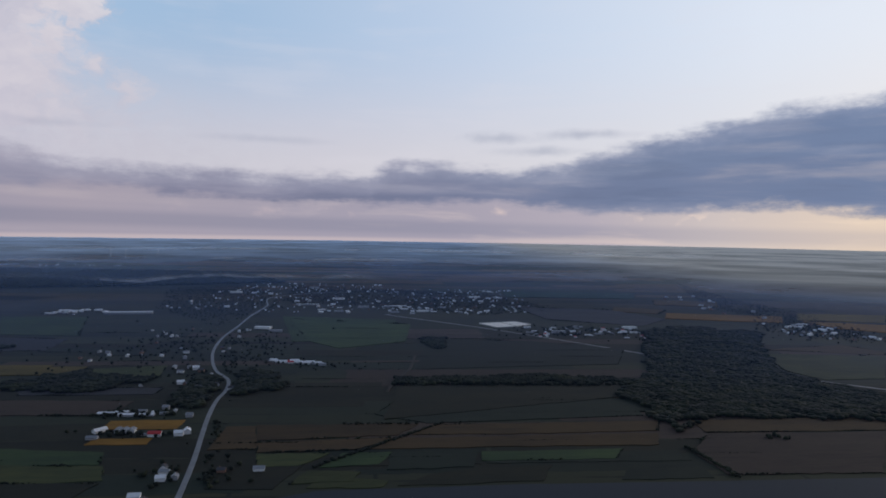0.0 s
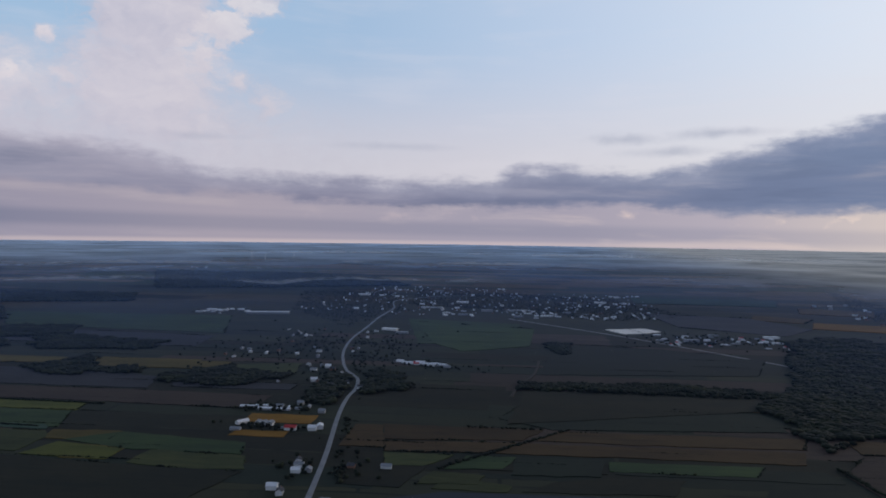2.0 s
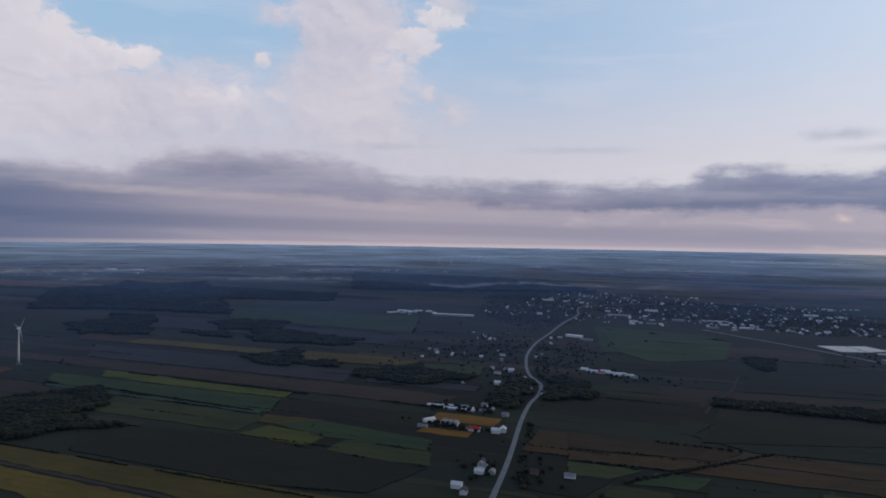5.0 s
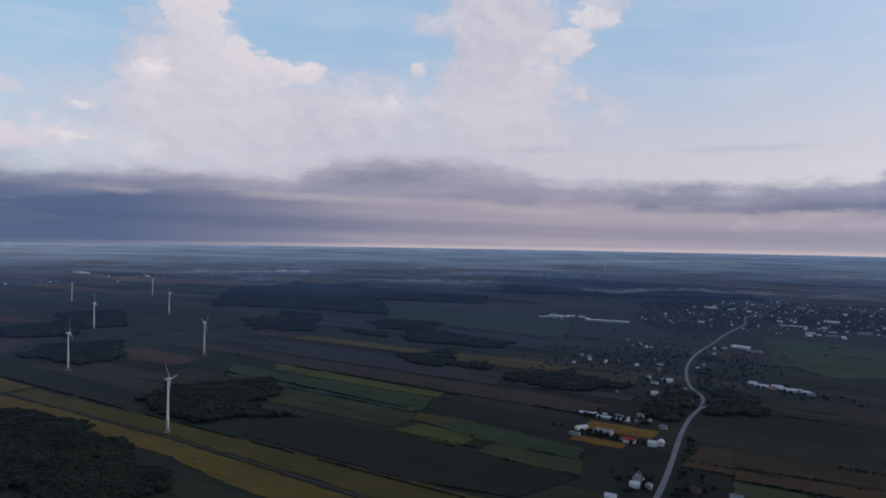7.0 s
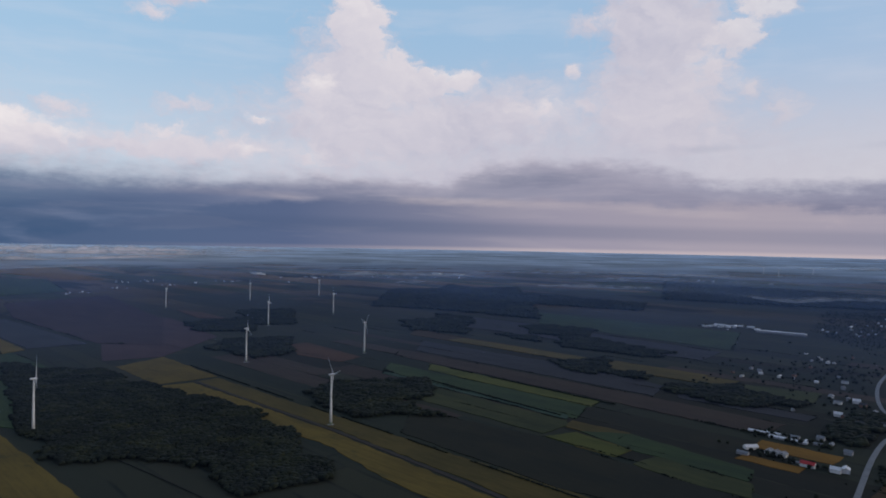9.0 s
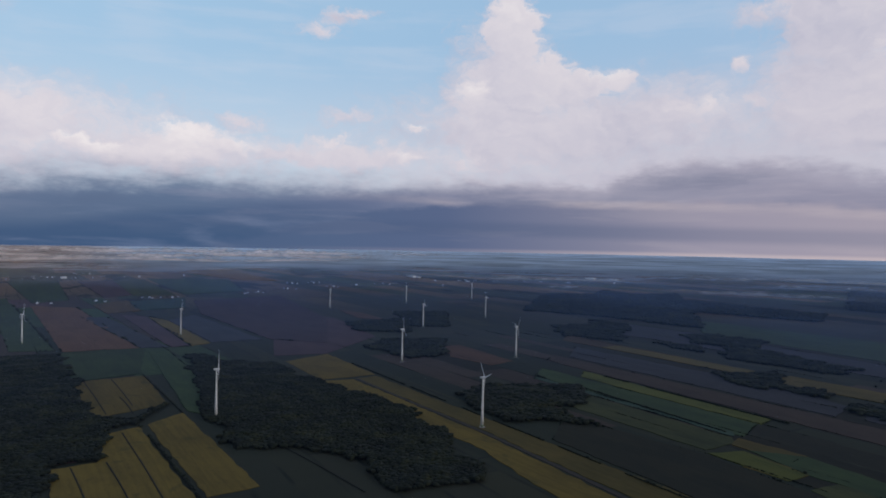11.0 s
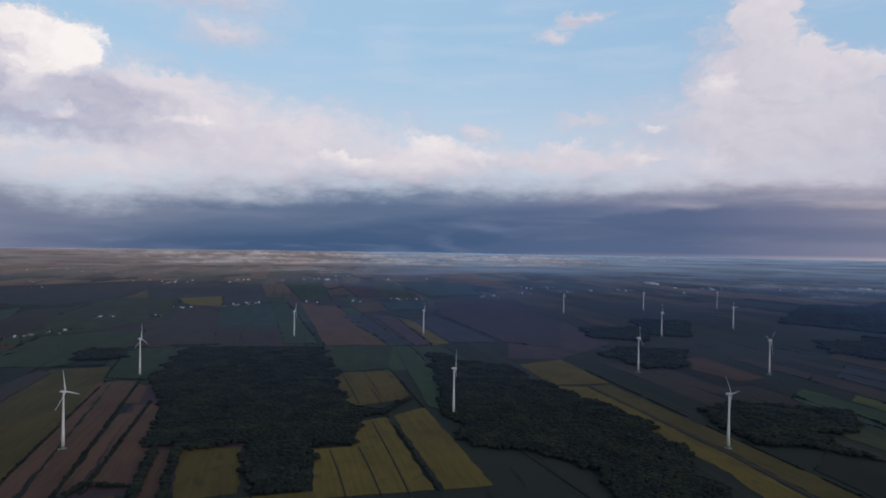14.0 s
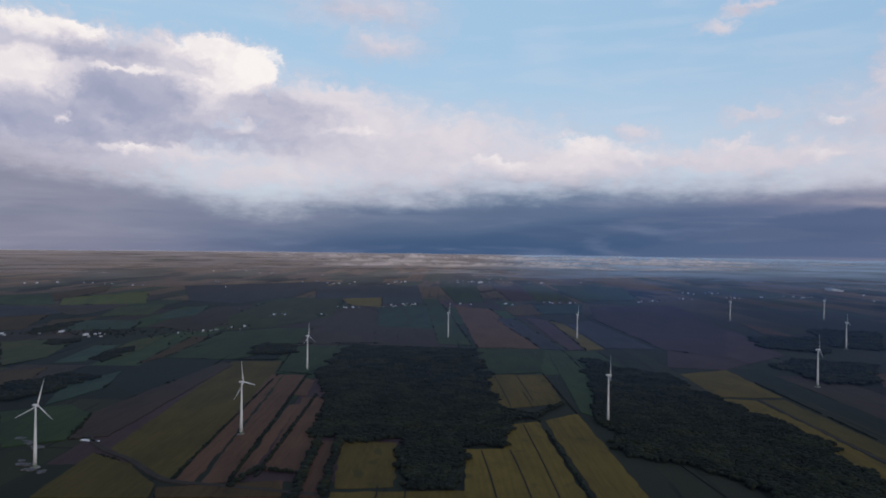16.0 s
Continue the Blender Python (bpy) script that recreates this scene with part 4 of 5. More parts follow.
farm_field("moss", (-3180, -1390), (-4020, -1500), (-4485, -1155), (-3265, -900), (-2835, -1010), (-2660, -1170))
farm_field("fallow", (-2715, -1475), (-3590, -1655), (-3770, -1480), (-2720, -1250), (-2585, -1275))
farm_field("fallow", (-3140, -960), (-3235, -880), (-3925, -1005), (-3875, -800), (-2415, -500), (-2370, -710))
farm_field("teal", (-3830, -785), (-4020, -565), (-3045, -390), (-2920, -590))
farm_field("moss", (-1945, -1255), (-2300, -1360), (-2555, -1345), (-2130, -1225), (-1955, -1185))
farm_field("teal", (-1845, -1325), (-2190, -1420), (-2215, -1350), (-1890, -1255))
farm_field("umber", (-1880, -1085), (-2500, -1220), (-2420, -1070), (-2015, -1075))
farm_field("moss", (-2200, -1785), (-2345, -1590), (-1945, -1415), (-1775, -1430))
farm_field("umber", (-1700, -1370), (-1785, -1295), (-1580, -1200), (-1545, -1240))
farm_field("teal", (-1580, -1095), (-1770, -1060), (-1555, -975), (-1375, -995))
farm_field("green", (-2000, -1065), (-2015, -845), (-2340, -760), (-2815, -860), (-2785, -990), (-2610, -1155))
farm_field("green", (-1815, -640), (-1845, -560), (-2130, -505), (-2360, -570), (-2320, -755))
farm_field("fallow", (-1335, -855), (-1965, -860), (-1920, -810), (-1180, -720), (-1150, -775))
farm_field("green", (-1305, -1040), (-1390, -945), (-1320, -845), (-1145, -780), (-1085, -855))
farm_field("olive", (-885, -645), (-1085, -685), (-1040, -590), (-960, -505), (-910, -485))
farm_field("umber", (-945, -495), (-1000, -330), (-940, -305), (-910, -475))
farm_field("slate", (-3425, -2810), (-3385, -2495), (-3095, -2190), (-2895, -2370))
farm_field("green", (-4010, -3295), (-4220, -3095), (-3545, -2565), (-3425, -2810))
farm_field("moss", (-3480, -2145), (-3660, -1970), (-3140, -1770), (-3035, -1965))
crowns("hedgerows", EDGE, "dark uneven hedges and bushes between farm fields", "hedge", 1)
woodland("wood", 6, (-1855, -535), (-2370, -570), (-2355, -125), (-1910, -70), (-1505, -20), (-1475, 70), (-1395, 10), (-1230, 0), (-1215, -75), (-1015, -50), (-1005, -150), (-1230, -190), (-1240, -300), (-1215, -350), (-1585, -425))
woodland("wood", 6, (-2235, 230), (-2065, 335), (-2005, 445), (-1730, 480), (-1505, 565), (-1305, 600), (-985, 545), (-895, 530), (-915, 385), (-1110, 385), (-1180, 315), (-1210, 220), (-1315, 200), (-1675, 195))
woodland("wood", 8, (-1425, 745), (-1510, 870), (-1430, 1095), (-1265, 1010), (-1250, 890), (-1100, 890), (-1225, 745))
woodland("wood", 8, (-2210, 800), (-2360, 925), (-2280, 1130), (-2000, 1000), (-1940, 845))
woodland("wood", 9, (-2915, 960), (-2945, 1245), (-2505, 1085), (-2610, 900))
woodland("wood", 9, (-3260, 1325), (-3205, 1580), (-2635, 1325), (-2710, 1170))
woodland("wood", 12, (-3165, 2045), (-4155, 2870), (-3900, 3895), (-2230, 2390), (-2830, 2245))
woodland("wood", 9, (-2520, 1775), (-2460, 2085), (-2010, 1765), (-2240, 1635))
woodland("wood", 8, (-2180, -865), (-2335, -870), (-2330, -755), (-2175, -700), (-2115, -825))
woodland("wood", 10, (415, 1540), (425, 1385), (450, 1295), (495, 1360), (910, 1380), (1050, 1535), (950, 1650), (885, 1705), (1055, 2220), (1230, 2620), (995, 2745), (790, 2645), (560, 1820))
woodland("wood", 9, (940, 1985), (945, 1770), (1055, 1600), (1125, 1580), (1005, 1410), (930, 1405), (500, 1355), (590, 1550))
woodland("wood", 9, (-490, 1545), (-505, 1765), (-410, 1740), (-375, 1550), (-445, 1480))
woodland("wood", 10, (-605, 1535), (-565, 1690), (-495, 1540), (-490, 1390), (-555, 1380))
woodland("wood", 8, (-980, 1660), (-715, 1665), (-700, 1595), (-915, 1580))
woodland("wood", 9, (-1425, 1585), (-1350, 1745), (-1210, 1575), (-1240, 1475))
woodland("wood", 9, (-955, 1545), (-895, 1725), (-810, 1590), (-875, 1495))
woodland("grove", 15, (-1310, 3125), (-1685, 4185), (-1215, 4515), (-755, 3210), (-845, 2525))
woodland("grove", 15, (-815, 3465), (-1000, 4560), (265, 4160), (605, 3345), (195, 3015), (-225, 3290))
woodland("wood", 20, (-3830, 5860), (-2865, 5890), (-1780, 5865), (-1135, 4795), (-1770, 4395), (-2605, 3990))
woodland("grove", 13, (1890, 5500), (1750, 4060), (1775, 3230), (1640, 2520), (1505, 2505), (1440, 2890), (1405, 3685))

field("amber", 1, (-9150, 295), (-8700, 1260), (-6050, 1315), (-6200, 1055))
field("olive", 1, *strip(-1755, -1215, 1770, 1855))
field("olive", 1, *strip(-1110, -735, 1750, 1855))
field("bracken_shaded", 1, (-100, 1605), (465, 1695), (425, 1540), (-110, 1315))
field("amber", 1, (1600, 3000), (1910, 2910), (1760, 2680), (1625, 2790))
for px, py, half in ((-1012, -752, 13), (-990, -728, 10), (-985, -704, 9), (-1100, -800, 11), (-1118, -828, 12), (-1142, -862, 10), (-1128, -842, 6), (-1028, -770, 7)):
    field("chalk", 0.5, *[(px + half * (0.45 + 0.55 * rng.random()) * math.cos(a), py + half * rng.uniform(0.6, 1.5) * math.sin(a)) for a in (0.3, 1.3, 2.3, 3.3, 4.4, 5.4)])
woodland("wood", 8, (-2075, 2115), (-2015, 2255), (-1825, 2305), (-1695, 2045), (-1895, 1985))
woodland("wood", 8, (-1765, 1980), (-1660, 2090), (-1315, 2035), (-1265, 1900), (-1555, 1875))
woodland("wood", 8, (-1030, 1575), (-925, 1655), (-750, 1595), (-755, 1490), (-940, 1485))
woodland("wood", 8, (-2670, 2120), (-2445, 2135), (-2250, 1995), (-2390, 1895))
woodland("wood", 16, (-4400, 3575), (-3385, 3450), (-2460, 3565), (-2235, 3185), (-2950, 2890), (-3615, 2935))
woodland("wood", 7, (-1690, 1895), (-1645, 1965), (-1515, 1940), (-1450, 1860), (-1575, 1815))
woodland("wood", 8, (-2070, 2155), (-2040, 2275), (-1780, 2125), (-1985, 2095))
woodland("wood", 8, (-1950, 1850), (-1810, 1945), (-1720, 1845), (-1835, 1805))
woodland("wood", 7, (-1385, 1670), (-1355, 1755), (-1240, 1625), (-1115, 1625), (-1080, 1580), (-1340, 1555))
woodland("wood", 6, (-105, 1695), (220, 1765), (515, 1720), (485, 1675), (210, 1670), (-105, 1620))
woodland("wood", 7, (-1530, -1230), (-1710, -1180), (-1685, -1075), (-1470, -1075), (-1400, -1120))
woodland("wood", 6, (-1970, -1280), (-2180, -1285), (-2100, -1235), (-1880, -1200))
woodland("wood", 6, (-2515, -1920), (-2835, -1930), (-2670, -1850), (-2380, -1790))
woodland("wood", 6, (-2250, -1645), (-2320, -1570), (-2205, -1520), (-2170, -1565))
woodland("wood", 7, (-70, 2340), (20, 2355), (20, 2155), (-45, 2130))
for x0, y0, x1, y1 in ((-1908, -46, -1540, 8), (-1700, 34, -1530, 58), (-1205, -38, -978, -2), (-1215, 12, -980, 48), (-1385, 36, -985, 88), (-1215, 284, -933, 348), (-1925, 15, -1600, 58), (-1004, -180, -952, -173), (-1002, -138, -952, -132)):
    ribbon("ditch", [(x0, y0), ((x0 + x1) / 2 + 3, (y0 + y1) / 2 + 2), (x1, y1)], 1.8, "ditch", "narrow dark drainage ditch through a field", "ditch", 1.3)

# ---- wind turbines ----
def lathe(bm, profile, seg=20, m=Matrix()):
    """Turns (radius, z) pairs into a round body."""
    rings = [[bm.verts.new(m @ Vector((r * math.cos(2 * math.pi * i / seg), r * math.sin(2 * math.pi * i / seg), z))) for i in range(seg)] for r, z in profile]
    for a, b in zip(rings, rings[1:]):
        for i in range(seg):
            bm.faces.new((a[i], a[(i + 1) % seg], b[(i + 1) % seg], b[i]))
    bm.faces.new(rings[0][::-1])
    bm.faces.new(rings[-1])
    return bm


def smooth_all(bm):
    for f in bm.faces:
        f.smooth = True
    return bm


HUB = 98.0


def turbine(turn, spin):
    """Tower, egg-shaped nacelle facing -y, spinner and three tapered blades."""
    base = new("wind_turbine")
    part("foundation", lathe(bmesh.new(), [(8, -0.5), (8, 0.3), (5, 1.0)], 24), "gravel", base, "round gravel-covered concrete base")
    part("tower_foot", smooth_all(lathe(bmesh.new(), [(3.0, 0.5), (2.9, 3.0), (2.8, 6.0)])), "turbine_green", base, "green-banded tower foot")
    part("tower", smooth_all(lathe(bmesh.new(), [(2.8, 6.0), (2.45, 26), (2.1, 45), (1.65, 68), (1.3, 88), (1.15, HUB - 1.8)])), "turbine_white", base, "white tapered tower")
    head = Matrix.Translation((0, 0, HUB)) @ Matrix.Rotation(radians(90), 4, "X")
    part("nacelle", smooth_all(lathe(bmesh.new(), [(0.3, -6.4), (1.2, -5.8), (1.9, -4.0), (2.2, -1.0), (2.15, 1.6), (1.9, 2.6)], 18, head)), "turbine_white", base)
    hub = part("spinner", smooth_all(lathe(bmesh.new(), [(1.85, 2.7), (1.85, 4.2), (1.45, 5.4), (0.75, 6.2), (0.12, 6.5)], 18, head)), "turbine_white", base)
    for i in range(3):
        bm = bmesh.new()
        rows = []
        for r, chord, thick, twist in ((1.2, 1.6, 1.4, 40), (3.5, 1.7, 1.25, 34), (7.5, 3.1, 0.85, 24), (14, 2.5, 0.55, 15), (24, 1.8, 0.34, 8), (34, 1.1, 0.22, 3), (39.5, 0.65, 0.12, 1), (41, 0.25, 0.06, 0)):
            ring = []
            for a in range(10):
                w = 2 * math.pi * a / 10
                c, t = math.cos(w) * chord / 2 - chord * 0.18, math.sin(w) * thick / 2
                g = radians(90 - twist)
                ring.append(bm.verts.new((c * math.sin(g) + t * math.cos(g), -(c * math.cos(g)) + t * math.sin(g), r)))
            rows.append(ring)
        for a, b in zip(rows, rows[1:]):
            for j in range(10):
                bm.faces.new((a[j], a[(j + 1) % 10], b[(j + 1) % 10], b[j]))
        bm.faces.new(rows[-1])
        bmesh.ops.transform(bm, matrix=Matrix.Translation((0, -4.0, HUB)) @ Matrix.Rotation(radians(spin + 120 * i), 4, "Y"), verts=bm.verts)
        part("blade", smooth_all(bm), "turbine_white", hub)
    base.rotation_euler = (0, 0, radians(turn))
    return tagged(base, "white wind turbine with three blades standing in farmland", "wind turbine", "wind farm")


# place on the plan, blade angle
for x, y, spin in ((-1173, 673, 50), (-1905, 804, 10), (-1857, 1177, -40), (-2661, 1212, 20), (-2910, 1659, 40), (-3572, 1070, 15), (-3775, 1601, 50), (-3884, 2106, 70), (-1435, 207, 10), (-2639, -254, 20), (-2704, 244, 5), (-1234, -489, -12), (-1881, -572, 0), (-1003, -728, 16), (-4187, 8550, 0), (-3833, 8201, 30), (-3756, 8945, 80)):
    p, k = far(x, y)
    o = turbine(170, spin)
    o.location = p
    o.scale = (k, k, k)

# ---- houses, barns and sheds ----
def block(bm, x0, x1, y0, y1, z0, z1):
    v = [bm.verts.new((x, y, z)) for z in (z0, z1) for x, y in ((x0, y0), (x1, y0), (x1, y1), (x0, y1))]
    for f in ((0, 3, 2, 1), (4, 5, 6, 7), (0, 1, 5, 4), (1, 2, 6, 5), (2, 3, 7, 6), (3, 0, 4, 7)):
        bm.faces.new([v[i] for i in f])
    return bm


def gable_walls(w, l, h, rise):
    bm = bmesh.new()
    a, b = w / 2, l / 2
    v = [bm.verts.new(p) for p in ((-a, -b, -0.5), (a, -b, -0.5), (a, b, -0.5), (-a, b, -0.5), (-a, -b, h), (a, -b, h), (a, b, h), (-a, b, h), (0, -b, h + rise), (0, b, h + rise))]
    for f in ((0, 1, 5, 8, 4), (2, 3, 7, 9, 6), (1, 2, 6, 5), (3, 0, 4, 7)):
        bm.faces.new([v[i] for i in f])
    return bm


def gable_roof(w, l, h, rise, over=0.6, thick=0.35):
    bm = bmesh.new()
    a, b = w / 2 + over, l / 2 + over
    drop = rise * over / (w / 2)
    prof = ((-a, h - drop + 0.05), (0, h + rise + 0.05), (a, h - drop + 0.05), (a, h - drop + 0.05 + thick), (0, h + rise + thick + 0.1), (-a, h - drop + 0.05 + thick))
    ends = [[bm.verts.new((x, y, z)) for x, z in prof] for y in (-b, b)]
    for i in range(6):
        j = (i + 1) % 6
        bm.faces.new((ends[0][i], ends[0][j], ends[1][j], ends[1][i]))
    for e in ends:
        bm.faces.new((e[0], e[1], e[4], e[5]))
        bm.faces.new((e[1], e[2], e[3], e[4]))
    bmesh.ops.recalc_face_normals(bm, faces=bm.faces)
    return bm


def house(w, l, h, rise, wall, roof, name="house", label="", doors=1, stack=True):
    base = new(name)
    part("wall", gable_walls(w, l, h, rise), wall, base)
    part("roof", gable_roof(w, l, h, rise), roof, base)
    if stack:
        part("chimney", block(bmesh.new(), w * 0.12, w * 0.12 + 0.9, l * 0.2, l * 0.2 + 0.9, h + rise * 0.4, h + rise + 1.2), "house_brick", base)
    for i in range(doors):
        y = l * (-0.3 + 0.6 * (i + 0.5) / doors)
        part("door", block(bmesh.new(), w / 2 - 0.02, w / 2 + 0.08, y - 0.6, y + 0.6, 0, 2.1), "door_dark", base)
    for y in (-l * 0.36, l * 0.36):
        part("window", block(bmesh.new(), w / 2 - 0.02, w / 2 + 0.06, y - 0.7, y + 0.7, 1.0, 2.3), "door_dark", base)
    return tagged(base, label, "house" if name == "house" else name.replace("_", " "))


def flat_shed(w, l, h, wall, roof, label):
    """A long low hall with a parapet and roller doors."""
    base = new("warehouse")
    part("wall", block(bmesh.new(), -w / 2, w / 2, -l / 2, l / 2, -0.5, h), wall, base)
    part("roof", block(bmesh.new(), -w / 2 - 0.25, w / 2 + 0.25, -l / 2 - 0.25, l / 2 + 0.25, h + 0.01, h + 0.6), roof, base)
    for i in range(3):
        y = l * (-0.3 + 0.3 * i)
        part("door", block(bmesh.new(), w / 2 - 0.02, w / 2 + 0.1, y - 2, y + 2, 0, 4), "door_dark", base)
    part("roof_vent", block(bmesh.new(), -1, 1, l * 0.1, l * 0.1 + 3, h + 0.6, h + 1.6), "roof_grey", base)
    return tagged(base, label, "warehouse")


def settle(ob, x, y, turn, size=1.0):
    p, k = far(x, y)
    ob.location, ob.rotation_euler = p, (0, 0, radians(turn))
    ob.scale = (k * size,) * 3
    return ob


def put_copy(proto, x, y, turn, size=1.0):
    p, k = far(x, y)
    o = copy_thing(proto, Matrix.Identity(4))
    o.location, o.rotation_euler, o.scale = p, (0, 0, radians(turn)), (k * size,) * 3
    return o


HOUSES = [
    settle(house(9, 13, 5, 3, "house_white", "roof_dark", label="white clapboard house with a dark gable roof"), -418, 1022, 14),
    settle(house(10, 14, 5.5, 3.2, "house_white", "roof_tin", label="white house with a pale tin gable roof"), -404, 976, 100),
    settle(house(9, 12, 5, 2.8, "house_grey", "roof_grey", label="grey house with a grey gable roof"), -386, 984, 10),
    settle(house(9, 12, 5, 3, "house_brick", "roof_dark", label="brown brick house with a dark roof"), -328, 1014, 95),
    settle(house(10, 15, 4.5, 2.4, "house_white", "roof_grey", label="white bungalow with a pale grey roof"), -410, 1004, 98),
]
BARNS = [
    settle(house(15, 32, 6, 4.5, "house_white", "roof_tin", "barn", "white barn with a bright tin roof", 2, False), -608, 1206, 150, 0.75),
    settle(house(15, 26, 6, 4.5, "house_white", "roof_red", "barn", "white barn with a red roof beside a golden field", 2, False), -502, 1188, 96, 0.85),
    settle(house(14, 42, 5, 3, "house_grey", "roof_tin", "barn", "long grey farm shed with a pale metal roof", 2, False), -652, 1318, 96, 0.75),
    settle(house(12, 24, 5, 3, "house_grey", "roof_grey", "barn", "grey timber farm shed with a grey roof", 2, False), -600, 1163, 96, 0.8),
]
SHEDS = [
    settle(flat_shed(30, 190, 8, "house_grey", "roof_tin", "long low warehouse with a pale flat roof"), -1335, 2890, 103),
    settle(flat_shed(24, 60, 7, "house_white", "roof_tin", "white warehouse with a pale flat roof"), -664, 2520, 80),
    settle(flat_shed(20, 50, 7, "house_grey", "roof_grey", "grey industrial hall with a flat roof"), 440, 2540, 100),
]
town = random.Random(21)
CROWD = []      # far houses, too many and too small to tell apart


def far_houses():
    """All houses of the far town in one mesh."""
    mats, verts, faces, slots = [], [], [], []
    for proto, m in CROWD:
        for child in proto.children:
            mat = child.data.materials[0]
            if mat not in mats:
                mats.append(mat)
            base = len(verts)
            verts += [m @ v.co for v in child.data.vertices]
            for f in child.data.polygons:
                faces.append([base + i for i in f.vertices])
                slots.append(mats.index(mat))
    me = bpy.data.meshes.new("town_houses")
    me.from_pydata(verts, [], faces)
    for mat in mats:
        me.materials.append(mat)
    me.polygons.foreach_set("material_index", slots)
    me.update()
    tagged(new("town_houses", me), "many small pale houses of the far town", "houses", kind="stuff")


for x, y, turn, which in ((-462, 1194, 98, 1), (-452, 1208, 20, 1), (-488, 1314, 96, 2), (-274, 1024, 97, 4), (-478, 1544, 100, 0), (-662, 1718, 98, 4), (-556, 1368, 96, 2), (-576, 1209, 10, 4), (-564, 1209, 10, 4), (-552, 1210, 10, 4), (-392, 890, 14, 0), (-410, 905, 100, 1), (-318, 870, 100, 2)):
    put_copy(HOUSES[which], x, y, turn, 1.1)
for x, y, turn, which, size in ((-610, 1312, 96, 2, 0.72), (-572, 1316, 96, 2, 0.66), (-628, 1334, 96, 2, 0.6), (-592, 1342, 96, 3, 0.7), (-566, 1332, 20, 0, 0.45), (-545, 1330, 96, 3, 0.6), (-530, 1350, 10, 3, 0.6), (-522, 1192, 96, 3, 0.45)):
    put_copy(BARNS[which], x, y, turn, size)
# the row of stalls and sheds east of the road
for i in range(16):
    x = -478 + 10.5 * i
    put_copy(BARNS[1] if i in (5, 6) else (BARNS[0] if i % 3 else BARNS[3]), x + town.uniform(-3, 3), 1893 - 2.5 * i + town.uniform(-14, 10), 96 + town.uniform(-4, 4), town.uniform(0.45, 0.85))
for x, y, turn, which, size in ((-1576, 2930, 100, 1, 0.9), (-600, 2450, 96, 2, 0.9), (790, 1506, 100, 1, 0.5), (750, 2700, 100, 1, 0.9), (734, 2562, 100, 1, 0.6), (-230, 3345, 100, 0, 0.6), (-664, 3352, 96, 0, 0.6), (-558, 3660, 96, 1, 1.1), (-90, 3150, 100, 1, 0.9), (-380, 3280, 98, 2, 1.1), (186, 3888, 100, 1, 1.0), (-1200, 3950, 95, 1, 1.1), (-820, 4350, 95, 2, 1.2), (1446, 2802, 110, 1, 0.8), (1500, 2860, 110, 2, 0.8), (1534, 2882, 100, 1, 0.7)):
    put_copy(SHEDS[which], x, y, turn, size)


def scatter(count, x0, x1, y0, y1, lean, kinds, size=(0.9, 1.3), slope=0.0):
    """Buildings loosely in rows inside a slanted block of the plan."""
    for i in range(count):
        y = town.uniform(y0, y1)
        row = round((y - y0) / 45.0) * 45.0 + y0 + town.uniform(-9, 9)
        x = town.uniform(x0, x1) + slope * (row - y0)
        proto = town.choice(kinds)
        if on_road(x, row, 22.0):
            x += 40
        turn, grow = lean + town.choice((0, 90)) + town.uniform(-6, 6), town.uniform(*size)
        if row > 3420:
            p, k = far(x, row)
            CROWD.append((proto, Matrix.Translation(p) @ Matrix.Rotation(radians(turn), 4, "Z") @ Matrix.Scale(k * grow, 4)))
        else:
            put_copy(proto, x, row, turn, grow)


town_mix = HOUSES + HOUSES[:2] + [BARNS[0]]
scatter(260, -1300, -380, 3050, 4700, 8, town_mix + HOUSES[2:4], (0.5, 0.85))
scatter(190, -380, 450, 3100, 4400, 8, town_mix + HOUSES[2:4] + [BARNS[3]], (0.5, 0.9))
scatter(26, -560, 150, 3050, 3350, 10, SHEDS[1:] + [BARNS[2]], (0.5, 0.9))
scatter(46, 330, 760, 2430, 2700, 12, SHEDS[1:] + BARNS + BARNS, (0.35, 0.7))
scatter(24, -1050, -640, 1750, 2500, 8, HOUSES[2:4] + HOUSES, (0.7, 1.0))
scatter(12, -640, -470, 1500, 2350, 15, HOUSES, (0.9, 1.2), -0.3)
scatter(40, 1330, 1640, 2480, 2900, 30, HOUSES + [BARNS[0]], (0.6, 1.0))
scatter(14, 1280, 1560, 3000, 4400, 30, HOUSES, (1.0, 1.5))
scatter(10, -1650, -1450, 2850, 3000, 8, [BARNS[0], SHEDS[1]], (0.5, 0.9))
far_houses()
# farmsteads along the far roads of the west: a barn or two, a house and trees
farm_mix = HOUSES + [BARNS[0], BARNS[3]]
YARD = []
